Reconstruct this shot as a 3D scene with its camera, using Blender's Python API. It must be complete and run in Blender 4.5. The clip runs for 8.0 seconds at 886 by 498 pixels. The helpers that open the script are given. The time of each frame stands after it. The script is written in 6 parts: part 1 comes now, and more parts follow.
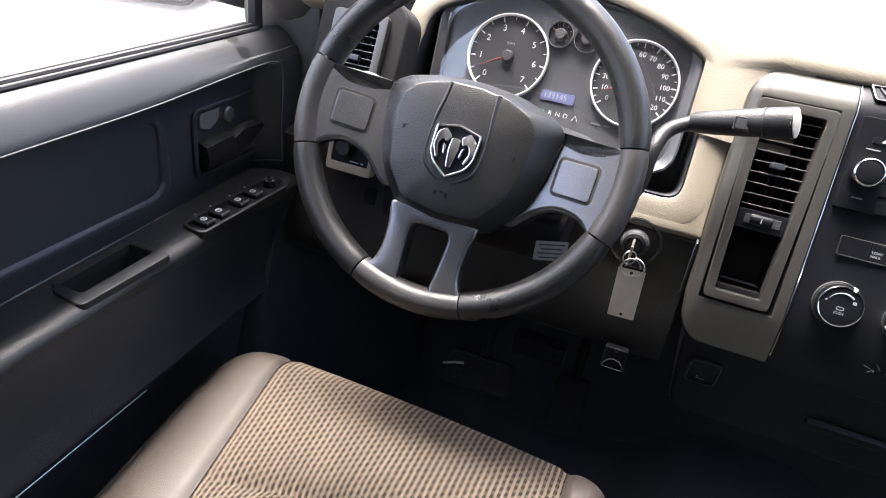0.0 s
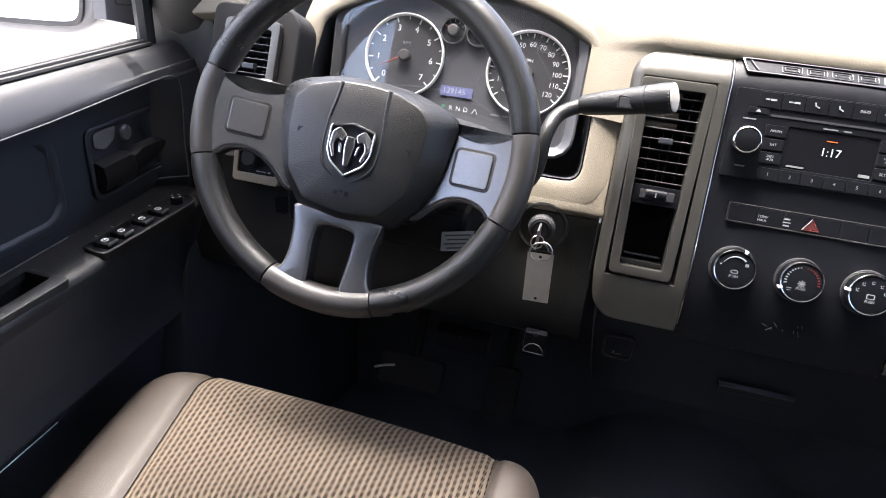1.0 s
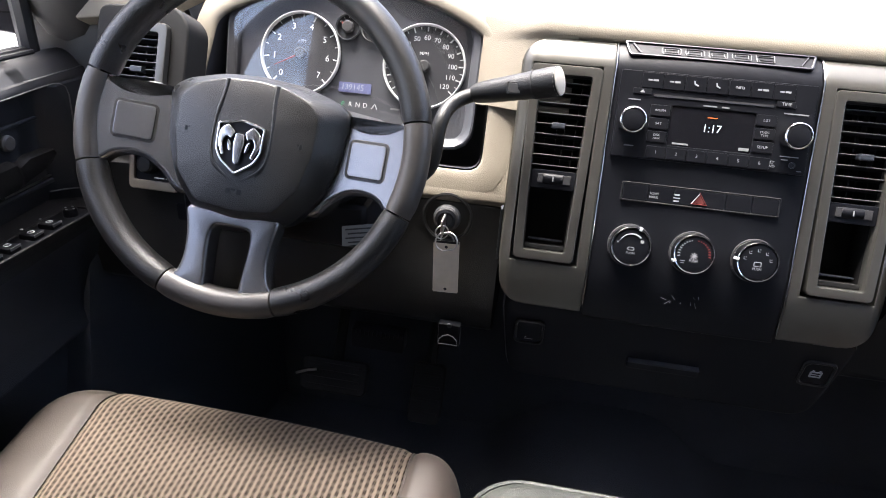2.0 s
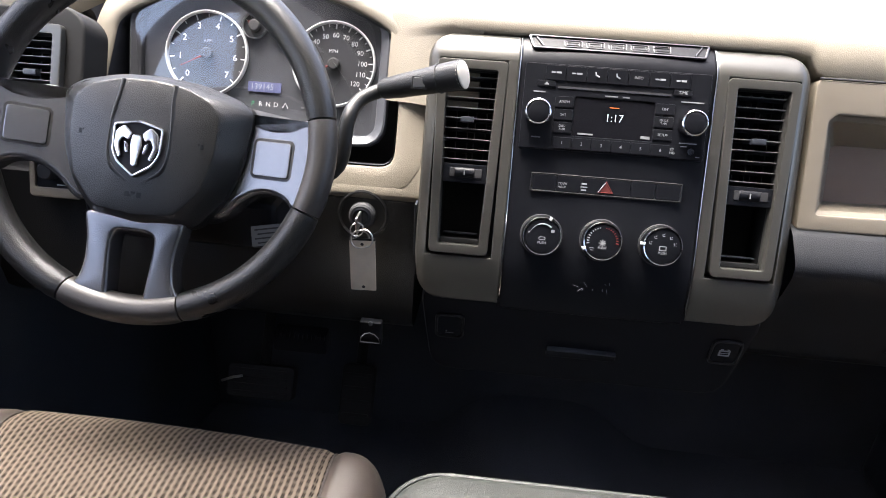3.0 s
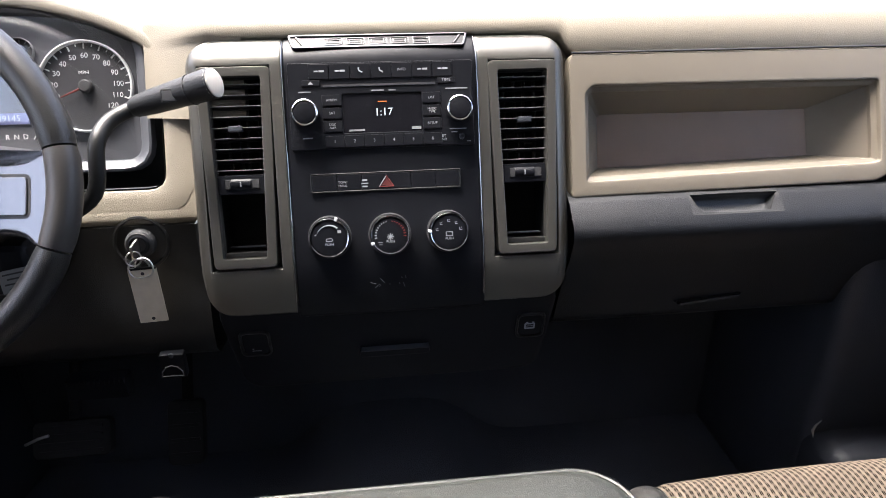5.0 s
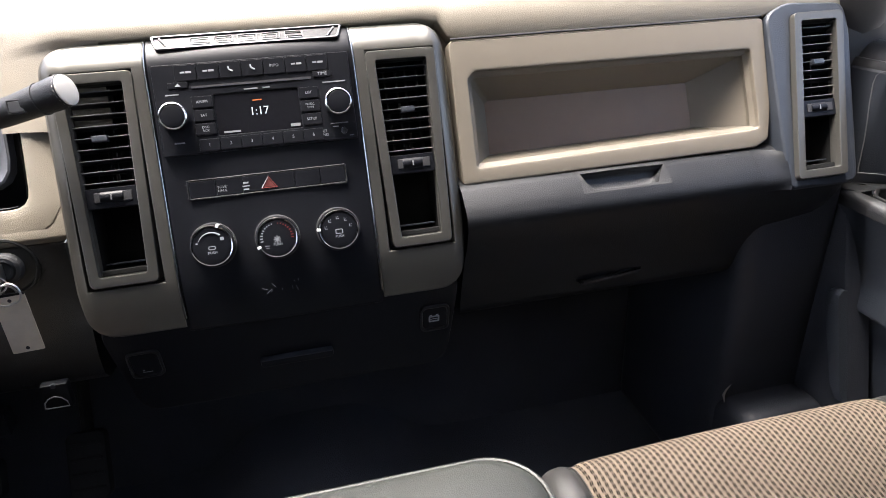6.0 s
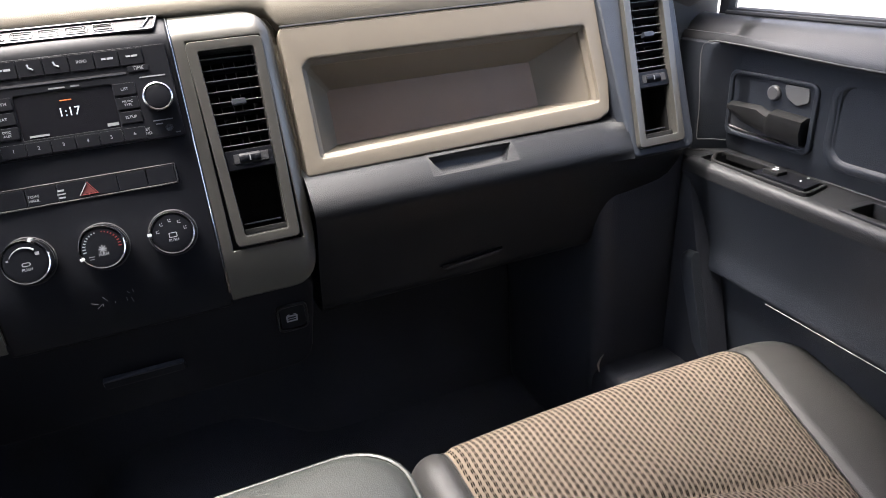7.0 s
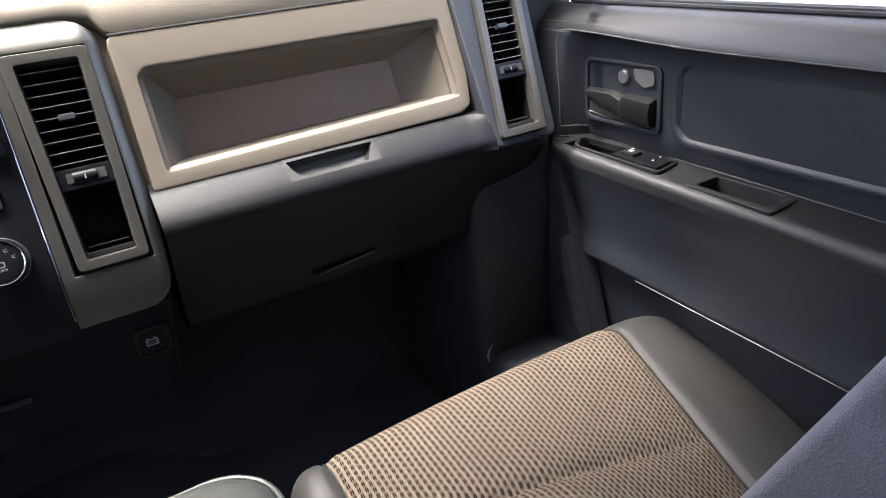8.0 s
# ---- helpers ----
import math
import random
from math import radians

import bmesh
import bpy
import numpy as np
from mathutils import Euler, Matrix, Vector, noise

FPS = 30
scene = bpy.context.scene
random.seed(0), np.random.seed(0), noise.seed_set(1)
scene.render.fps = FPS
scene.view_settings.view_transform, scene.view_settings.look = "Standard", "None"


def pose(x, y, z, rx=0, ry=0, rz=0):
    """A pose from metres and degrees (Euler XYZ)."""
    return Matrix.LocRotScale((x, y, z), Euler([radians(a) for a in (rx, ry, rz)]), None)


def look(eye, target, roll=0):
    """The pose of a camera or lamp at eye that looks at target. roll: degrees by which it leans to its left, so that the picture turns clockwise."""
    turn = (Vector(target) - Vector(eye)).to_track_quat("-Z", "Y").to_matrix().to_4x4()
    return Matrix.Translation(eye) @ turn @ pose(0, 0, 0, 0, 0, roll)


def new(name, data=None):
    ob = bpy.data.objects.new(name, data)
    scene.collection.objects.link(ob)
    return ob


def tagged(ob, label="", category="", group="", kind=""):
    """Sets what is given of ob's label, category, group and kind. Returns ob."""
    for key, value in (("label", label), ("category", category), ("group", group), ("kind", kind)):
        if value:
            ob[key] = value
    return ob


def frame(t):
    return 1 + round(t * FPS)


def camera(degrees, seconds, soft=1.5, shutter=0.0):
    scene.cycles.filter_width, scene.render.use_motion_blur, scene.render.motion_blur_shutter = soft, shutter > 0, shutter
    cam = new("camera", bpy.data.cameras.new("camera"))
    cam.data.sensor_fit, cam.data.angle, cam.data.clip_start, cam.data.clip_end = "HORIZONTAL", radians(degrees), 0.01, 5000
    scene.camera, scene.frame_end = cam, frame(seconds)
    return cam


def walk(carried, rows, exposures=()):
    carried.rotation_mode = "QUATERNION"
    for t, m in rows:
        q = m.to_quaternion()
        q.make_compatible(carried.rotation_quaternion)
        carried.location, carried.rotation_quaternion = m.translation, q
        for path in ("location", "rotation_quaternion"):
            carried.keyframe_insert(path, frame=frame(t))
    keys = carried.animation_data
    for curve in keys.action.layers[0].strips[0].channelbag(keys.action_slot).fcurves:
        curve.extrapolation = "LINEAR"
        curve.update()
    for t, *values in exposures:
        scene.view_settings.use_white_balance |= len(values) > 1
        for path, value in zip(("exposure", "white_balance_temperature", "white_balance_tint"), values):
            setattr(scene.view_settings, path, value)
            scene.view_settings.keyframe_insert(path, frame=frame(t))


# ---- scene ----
# The cab of a pickup truck. x to the passenger's side, y ahead, z up from the cab floor.
cam = camera(68.55, 8.0, soft=0.9)
# seconds, eye x y z, yaw, pitch, roll
ROWS = [
    (0, -0.2871, 0.1729, 0.9714, 18.618, -29.714, 7.353),
    (0.5, -0.2617, 0.1723, 0.9634, 16.361, -28.549, 5.802),
    (1, -0.2343, 0.1771, 0.9620, 13.910, -28.227, 4.624),
    (1.5, -0.2054, 0.1800, 0.9532, 11.405, -27.533, 3.907),
    (3, -0.1349, 0.1828, 0.9383, 4.144, -26.348, 3.326),
    (3.5, -0.1112, 0.1833, 0.9381, 2.117, -26.001, 3.071),
    (4, -0.0824, 0.1834, 0.9360, -0.231, -25.458, 1.644),
    (4.5, -0.0489, 0.1887, 0.9330, -3.719, -25.458, 0.786),
    (6, 0.0370, 0.1904, 0.9098, -12.495, -25.203, -2.624),
    (6.5, 0.0748, 0.1859, 0.8949, -16.310, -25.255, -3.411),
    (7, 0.1085, 0.1771, 0.8821, -20.910, -25.349, -4.209),
    (7.5, 0.1393, 0.1686, 0.8724, -24.862, -25.509, -5.109),
    (8, 0.1741, 0.1559, 0.8725, -28.421, -25.970, -5.863),
]


def eye_pose(x, y, z, yaw, pitch, roll):
    a, b = radians(yaw), radians(pitch)
    way = Vector((-math.sin(a) * math.cos(b), math.cos(a) * math.cos(b), math.sin(b)))
    return look((x, y, z), Vector((x, y, z)) + way, roll)


walk(cam, [(r[0], eye_pose(*r[1:])) for r in ROWS], [(0.0, 3.46), (1.5, 3.33), (3.5, 3.2), (6.0, 3.1), (8.0, 3.16)])


# ---- light ----
world = bpy.data.worlds.new("sky")
scene.world = world
world.use_nodes = True
wn = world.node_tree.nodes
wl = world.node_tree.links
wn.clear()
w_out = wn.new("ShaderNodeOutputWorld")
w_bg = wn.new("ShaderNodeBackground")
w_sky = wn.new("ShaderNodeTexSky")
w_sky.sky_type = "NISHITA"
w_sky.sun_disc = False
w_sky.sun_elevation = radians(74)
w_sky.sun_rotation = radians(-56)
w_sky.dust_density = 6.0
w_sky.air_density = 0.7
w_bg.inputs["Strength"].default_value = 0.14
wl.new(w_sky.outputs[0], w_bg.inputs[0])
wl.new(w_bg.outputs[0], w_out.inputs[0])

sun_data = bpy.data.lights.new("sun", "SUN")
sun_data.energy = 2.2
sun_data.angle = radians(30)
sun_data.color = (1.0, 0.975, 0.95)
sun = new("sun", sun_data)
sun.matrix_world = look((-1.42, 0.96, 6.0), (0, 0, 0))


# ---- materials ----
def material(name, color, rough=0.5, metal=0.0, vary=0.12, scale=40.0, bump=0.0, bump_scale=900.0, coarse=6.0, spec=0.5, coat=0.0, relief=0.0006):
    """A surface with mottling at two scales, grain relief and uneven gloss."""
    m = bpy.data.materials.new(name)
    m.use_nodes = True
    n, l = m.node_tree.nodes, m.node_tree.links
    b = n["Principled BSDF"]
    b.inputs["Metallic"].default_value = metal
    b.inputs["Specular IOR Level"].default_value = spec
    b.inputs["Coat Weight"].default_value = coat
    tc = n.new("ShaderNodeTexCoord")
    n1 = n.new("ShaderNodeTexNoise")
    n1.inputs["Scale"].default_value = coarse
    n1.inputs["Detail"].default_value = 4
    n2 = n.new("ShaderNodeTexNoise")
    n2.inputs["Scale"].default_value = scale
    n2.inputs["Detail"].default_value = 5
    l.new(tc.outputs["Object"], n1.inputs["Vector"])
    l.new(tc.outputs["Object"], n2.inputs["Vector"])
    mul = n.new("ShaderNodeMath")
    mul.operation = "MULTIPLY_ADD"
    mul.inputs[1].default_value = 0.5
    l.new(n1.outputs[0], mul.inputs[0])
    half = n.new("ShaderNodeMath")
    half.operation = "MULTIPLY"
    half.inputs[1].default_value = 0.5
    l.new(n2.outputs[0], half.inputs[0])
    l.new(half.outputs[0], mul.inputs[2])
    ramp = n.new("ShaderNodeValToRGB")
    ramp.color_ramp.elements[0].position = 0.3
    ramp.color_ramp.elements[1].position = 0.7
    ramp.color_ramp.elements[0].color = (*[c * (1 - vary) for c in color], 1)
    ramp.color_ramp.elements[1].color = (*[min(1, c * (1 + vary)) for c in color], 1)
    l.new(mul.outputs[0], ramp.inputs[0])
    l.new(ramp.outputs[0], b.inputs["Base Color"])
    rr = n.new("ShaderNodeMapRange")
    rr.inputs["From Min"].default_value = 0.3
    rr.inputs["From Max"].default_value = 0.7
    rr.inputs["To Min"].default_value = max(0.02, rough * (1 - min(0.14, vary)))
    rr.inputs["To Max"].default_value = min(1, rough * (1 + min(0.14, vary)))
    l.new(mul.outputs[0], rr.inputs["Value"])
    l.new(rr.outputs[0], b.inputs["Roughness"])
    if bump:
        v = n.new("ShaderNodeTexVoronoi")
        v.inputs["Scale"].default_value = bump_scale
        l.new(tc.outputs["Object"], v.inputs["Vector"])
        bp = n.new("ShaderNodeBump")
        bp.inputs["Strength"].default_value = bump
        bp.inputs["Distance"].default_value = relief
        l.new(v.outputs["Distance"], bp.inputs["Height"])
        l.new(bp.outputs[0], b.inputs["Normal"])
    return m


def glow(name, color, strength):
    m = bpy.data.materials.new(name)
    m.use_nodes = True
    b = m.node_tree.nodes["Principled BSDF"]
    b.inputs["Base Color"].default_value = (*[c * 0.3 for c in color], 1)
    b.inputs["Emission Color"].default_value = (*color, 1)
    b.inputs["Emission Strength"].default_value = strength
    return m


def clear_glass(name, tint=(1, 1, 1), ior=1.45):
    """Thin pane: lets light through and mirrors a little, more at a slant."""
    m = bpy.data.materials.new(name)
    m.use_nodes = True
    n, l = m.node_tree.nodes, m.node_tree.links
    n.clear()
    out = n.new("ShaderNodeOutputMaterial")
    mix = n.new("ShaderNodeMixShader")
    tr = n.new("ShaderNodeBsdfTransparent")
    tr.inputs[0].default_value = (*tint, 1)
    gl = n.new("ShaderNodeBsdfGlossy")
    gl.inputs["Roughness"].default_value = 0.02
    fr = n.new("ShaderNodeFresnel")
    fr.inputs[0].default_value = ior
    l.new(fr.outputs[0], mix.inputs[0])
    l.new(tr.outputs[0], mix.inputs[1])
    l.new(gl.outputs[0], mix.inputs[2])
    l.new(mix.outputs[0], out.inputs[0])
    return m


def woven(name, light, dark, cw=0.0070, cl=0.0096):
    """Ribbed woven seat cloth: staggered slanted loops in columns, by the cloth's own coordinates in metres."""
    m = bpy.data.materials.new(name)
    m.use_nodes = True
    n, l = m.node_tree.nodes, m.node_tree.links
    b = n["Principled BSDF"]
    b.inputs["Roughness"].default_value = 0.92
    b.inputs["Specular IOR Level"].default_value = 0.15
    b.inputs["Sheen Weight"].default_value = 0.0
    uv = n.new("ShaderNodeUVMap")
    uv.uv_map = "cloth"
    sep = n.new("ShaderNodeSeparateXYZ")
    l.new(uv.outputs[0], sep.inputs[0])

    def op(kind, a, b_=None, c=None):
        q = n.new("ShaderNodeMath")
        q.operation = kind
        for k, v in enumerate((a, b_, c)):
            if v is None:
                continue
            if isinstance(v, (int, float)):
                q.inputs[k].default_value = v
            else:
                l.new(v, q.inputs[k])
        return q.outputs[0]

    wob = n.new("ShaderNodeTexNoise")
    wob.inputs["Scale"].default_value = 60
    l.new(uv.outputs[0], wob.inputs["Vector"])
    wv = op("MULTIPLY", op("SUBTRACT", wob.outputs[0], 0.5), 0.25)
    a = op("ADD", op("DIVIDE", sep.outputs[0], cw), wv)
    col = op("FLOOR", a)
    fa = op("SUBTRACT", a, col)
    odd = op("MODULO", op("ABSOLUTE", col), 2.0)
    bb = op("ADD", op("ADD", op("DIVIDE", sep.outputs[1], cl), op("MULTIPLY", odd, 0.5)), 0.0)
    bb = op("ADD", bb, wv)
    fb = op("SUBTRACT", bb, op("FLOOR", bb))
    cb = op("ABSOLUTE", op("SUBTRACT", fb, 0.5))
    ca = op("SUBTRACT", fa, 0.5)
    edge = op("ABSOLUTE", ca)
    # two short furrows side by side, with a strand between them and a wide rib to the next pair
    two = op("ABSOLUTE", op("SUBTRACT", op("ABSOLUTE", op("ADD", ca, op("MULTIPLY", op("SUBTRACT", fb, 0.5), 0.14))), 0.15))
    furrow = op("MAXIMUM", op("SUBTRACT", 1.0, op("POWER", op("DIVIDE", two, 0.125), 2.0)), 0.0)
    cross = op("MAXIMUM", op("SUBTRACT", 1.0, op("POWER", op("DIVIDE", cb, 0.36), 3.0)), 0.0)
    rib = op("ADD", 0.46, op("MULTIPLY", edge, 0.62))
    slit = op("MULTIPLY", furrow, op("ADD", op("MULTIPLY", cross, 0.85), 0.15))
    h = op("SUBTRACT", rib, op("MULTIPLY", slit, 0.78))
    fine = n.new("ShaderNodeTexNoise")
    fine.inputs["Scale"].default_value = 1500
    fine.inputs["Detail"].default_value = 3
    l.new(uv.outputs[0], fine.inputs["Vector"])
    h2 = op("ADD", h, op("MULTIPLY", fine.outputs[0], 0.22))
    # Colour follows height: furrows darkened for the shade between ribs.
    ramp = n.new("ShaderNodeValToRGB")
    ramp.color_ramp.elements[0].position = 0.12
    ramp.color_ramp.elements[1].position = 0.8
    ramp.color_ramp.elements[0].color = (*dark, 1)
    ramp.color_ramp.elements[1].color = (*light, 1)
    middle = ramp.color_ramp.elements.new(0.42)
    middle.color = (*[c * 0.5 for c in light], 1)
    l.new(h2, ramp.inputs[0])
    big = n.new("ShaderNodeTexNoise")
    big.inputs["Scale"].default_value = 9
    big.inputs["Detail"].default_value = 4
    l.new(uv.outputs[0], big.inputs["Vector"])
    hue = n.new("ShaderNodeHueSaturation")
    l.new(ramp.outputs[0], hue.inputs["Color"])
    l.new(op("ADD", op("MULTIPLY", big.outputs[0], 0.35), 0.82), hue.inputs["Value"])
    l.new(hue.outputs[0], b.inputs["Base Color"])
    bp = n.new("ShaderNodeBump")
    bp.inputs["Strength"].default_value = 1.0
    bp.inputs["Distance"].default_value = 0.002
    l.new(h2, bp.inputs["Height"])
    l.new(bp.outputs[0], b.inputs["Normal"])
    return m


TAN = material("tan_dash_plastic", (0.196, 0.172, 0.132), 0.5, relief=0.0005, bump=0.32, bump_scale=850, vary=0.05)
# Same dash tan, darkened in colour for the shade on fascia and hood.
TAN_SHADED = material("tan_dash_plastic_shaded", (0.161, 0.141, 0.107), 0.5, relief=0.0005, bump=0.4, bump_scale=850, vary=0.05)
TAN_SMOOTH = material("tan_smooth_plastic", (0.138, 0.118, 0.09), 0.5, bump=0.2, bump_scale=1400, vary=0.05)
BLACK = material("black_grained_plastic", (0.012, 0.012, 0.0122), 0.42, spec=0.35, relief=0.0005, bump=0.5, bump_scale=900, vary=0.15)
BLACK_SMOOTH = material("black_satin_plastic", (0.0068, 0.0073, 0.0095), 0.38, spec=0.17, bump=0.1, bump_scale=1500, vary=0.12)
GLOSS_BLACK = material("black_gloss_panel", (0.007, 0.007, 0.009), 0.16, spec=0.3, vary=0.1, scale=90)
GREY_TRIM = material("slate_grey_plastic", (0.0255, 0.0295, 0.037), 0.4, relief=0.0005, bump=0.5, bump_scale=850, vary=0.1)
SATIN = material("satin_bronze_silver_trim", (0.105, 0.101, 0.091), 0.32, metal=0.65, vary=0.012, scale=120)
CHROME = material("chrome", (0.75, 0.75, 0.75), 0.12, metal=1.0, vary=0.05)
DARK_CHROME = material("dark_chrome", (0.3, 0.3, 0.31), 0.25, metal=1.0, vary=0.08)
BADGE_CHROME = material("smoked_chrome", (0.075, 0.075, 0.078), 0.25, metal=1.0, vary=0.08)
STEEL = material("worn_steel", (0.45, 0.44, 0.42), 0.32, metal=1.0, vary=0.2, scale=160)
LEATHER = material("dark_grained_leather", (0.015, 0.0148, 0.0148), 0.3, bump=0.42, relief=0.0006, bump_scale=900, vary=0.15)
WHEEL_GREY = material("satin_grey_wheel_paint", (0.205, 0.204, 0.21), 0.26, metal=0.8, vary=0.02)
WHEEL_SMOOTH = material("dark_smooth_rim_plastic", (0.036, 0.033, 0.031), 0.42, bump=0.1, bump_scale=1800, vary=0.12)
VINYL = material("taupe_grey_vinyl", (0.032, 0.0312, 0.0295), 0.5, bump=0.25, bump_scale=900, vary=0.08)
VINYL_WARM = material("warm_taupe_vinyl", (0.058, 0.047, 0.039), 0.55, bump=0.25, bump_scale=900, vary=0.1)
VINYL_GREEN = material("grey_green_vinyl", (0.052, 0.055, 0.05), 0.42, bump=0.3, bump_scale=800, vary=0.07)
CLOTH = woven("tan_woven_cloth", (0.158, 0.126, 0.096), (0.012, 0.0088, 0.0064))
BACK_CLOTH = material("speckled_grey_cloth", (0.15, 0.157, 0.188), 0.9, vary=0.35, scale=700, bump=0.8, bump_scale=420)
CARPET = material("black_carpet", (0.045, 0.049, 0.06), 0.95, vary=0.4, scale=400, bump=0.9, bump_scale=500)
HEADLINER = material("pale_grey_headliner", (0.36, 0.36, 0.365), 0.95, vary=0.05, bump=0.4, bump_scale=700)
RUBBER = material("black_rubber", (0.02, 0.02, 0.022), 0.7, vary=0.2, bump=0.2)
WHITE_PRINT = material("white_print", (0.58, 0.59, 0.59), 0.6, vary=0.04)
DIM_PRINT = material("dim_white_print", (0.3, 0.31, 0.32), 0.6, vary=0.05)
GREY_PRINT = material("grey_print", (0.18, 0.185, 0.19), 0.6, vary=0.05)
RED_PRINT = material("red_print", (0.16, 0.022, 0.018), 0.5, vary=0.05)
DIM_RED = material("dim_red_print", (0.09, 0.016, 0.014), 0.5, vary=0.1)
DIAL = material("charcoal_dial", (0.024, 0.0245, 0.028), 0.45, vary=0.08)
CLUSTER_GREY = material("cluster_grey", (0.05, 0.052, 0.06), 0.42, vary=0.06)
CREAM = material("worn_cream_plastic", (0.5, 0.47, 0.41), 0.45, vary=0.1)
TAG = material("worn_beige_tag", (0.55, 0.49, 0.4), 0.6, vary=0.12, scale=80)
CAR_PAINT = material("grey_car_paint", (0.32, 0.33, 0.35), 0.25, coat=1.0, vary=0.03)
CONCRETE = material("pale_concrete", (0.55, 0.54, 0.52), 0.9, vary=0.12, scale=3, coarse=0.4)
# Bin tan made browner to offset the bluish light that reaches its back.
BIN_BROWN = material("brown_bin_back", (0.19, 0.132, 0.094), 0.6, bump=0.2, bump_scale=1200, vary=0.06)
LOWER_DASH = material("slate_black_grained_plastic", (0.009, 0.0096, 0.0108), 0.42, spec=0.28, relief=0.0005, bump=0.5, bump_scale=850, vary=0.1)
LINER = material("dark_grey_hood_liner", (0.026, 0.027, 0.031), 0.5, bump=0.2, bump_scale=1200, vary=0.1)
BEZEL = material("pale_blue_grey_bezel", (0.07, 0.073, 0.083), 0.4, vary=0.06)
MIRROR_GREY = material("violet_grey_plastic", (0.055, 0.055, 0.065), 0.5, vary=0.06)
FOOTWELL = material("dark_footwell_trim", (0.022, 0.024, 0.03), 0.5, spec=0.4, vary=0.2, bump=0.3, bump_scale=500)
BODY_INNER = material("grey_pillar_trim", (0.05, 0.047, 0.044), 0.7, bump=0.3, bump_scale=900, vary=0.06)
SLAT = material("dark_grey_slat_plastic", (0.013, 0.013, 0.015), 0.35, spec=0.4, vary=0.1)
HANDLE_GREY = material("satin_grey_plastic", (0.09, 0.09, 0.092), 0.3, vary=0.12, bump=0.1)
PALE_SATIN = material("pale_satin_plastic", (0.14, 0.14, 0.138), 0.3, vary=0.12)
# Door trim again, paler and glossier to stand in for glare along the sill.
SILL = material("sill_trim_lit", (0.04, 0.04, 0.042), 0.42, spec=0.55, relief=0.0003, bump=0.4, bump_scale=950, vary=0.1)
ARM = material("worn_armrest_vinyl", (0.019, 0.0195, 0.021), 0.46, spec=0.45, relief=0.0005, bump=0.5, bump_scale=850, vary=0.12)
PEDAL = material("dull_black_plastic", (0.010, 0.0098, 0.0098), 0.7, spec=0.2, vary=0.25, bump=0.2, bump_scale=900, relief=0.0003)
GLASS = clear_glass("window_glass")
TINTED = clear_glass("tinted_glass", (0.16, 0.15, 0.145))
LENS = clear_glass("cluster_lens", ior=1.7)
LCD = glow("white_digits", (0.8, 0.95, 1.0), 0.09)
LCD_ODO = glow("odometer_digits", (0.75, 0.8, 1.0), 0.05)
LCD_BACK = material("odometer_screen", (0.1, 0.11, 0.22), 0.3, vary=0.05)
GREEN_LIT = glow("green_lit_letter", (0.1, 0.8, 0.35), 0.06)
AMBER = glow("warm_glint_glow", (1.0, 0.25, 0.05), 0.05)

# ---- mesh helpers ----
BASE = {}


def plane_frame(origin, normal, up=(0, 0, 1)):
    """A frame whose local x runs across, y up the surface and z out of it."""
    n = Vector(normal).normalized()
    x = Vector(up).cross(n).normalized()
    y = n.cross(x)
    m = Matrix((x, y, n)).transposed().to_4x4()
    m.translation = Vector(origin)
    return m


def thing(name, at, label, category, group="", kind=""):
    ob = new(name)
    ob.empty_display_size = 0.05
    ob.location = at
    BASE[ob] = Vector(at)
    return tagged(ob, label, category, group, kind)


def part(name, bm, mat, parent=None, label="", m=None, angle=35):
    """Link a bmesh, built in the frame m, as one mesh object under its parent."""
    if m is not None:
        bm.transform(m)
    base = BASE.get(parent, Vector((0, 0, 0)))
    bm.transform(Matrix.Translation(-base))
    bmesh.ops.recalc_face_normals(bm, faces=bm.faces)
    me = bpy.data.meshes.new(name)
    bm.to_mesh(me)
    bm.free()
    for p in me.polygons:
        p.use_smooth = True
    me.set_sharp_from_angle(angle=radians(angle))
    me.materials.append(mat)
    ob = new(name, me)
    ob.modifiers.new("weighted", "WEIGHTED_NORMAL").keep_sharp = True
    if parent is not None:
        ob.parent = parent
    BASE[ob] = base
    if label:
        ob["label"] = label
    return ob


def face_to(ob, point):
    """Turn an open pane so that its front looks at a point."""
    me = ob.data
    base = BASE.get(ob, Vector((0, 0, 0)))
    p = me.polygons[len(me.polygons) // 2]
    if p.normal.dot(Vector(point) - base - p.center) < 0:
        me.flip_normals()


def solo(name, bm, mat, at, label, category, group="", kind="", m=None, angle=35):
    """A thing that is one mesh."""
    if m is not None:
        bm.transform(m)
    bm.transform(Matrix.Translation(-Vector(at)))
    bmesh.ops.recalc_face_normals(bm, faces=bm.faces)
    me = bpy.data.meshes.new(name)
    bm.to_mesh(me)
    bm.free()
    for p in me.polygons:
        p.use_smooth = True
    me.set_sharp_from_angle(angle=radians(angle))
    me.materials.append(mat)
    ob = new(name, me)
    ob.modifiers.new("weighted", "WEIGHTED_NORMAL").keep_sharp = True
    ob.location = at
    BASE[ob] = Vector(at)
    return tagged(ob, label, category, group, kind)


def bevel_all(bm, w, seg=2, deg=30, geom=None):
    es = [e for e in (geom or bm.edges) if e.is_valid and len(e.link_faces) == 2 and e.calc_face_angle(0) > radians(deg)]
    if es and w > 0:
        bmesh.ops.bevel(bm, geom=es, offset=w, segments=seg, profile=0.6, affect="EDGES", clamp_overlap=True)


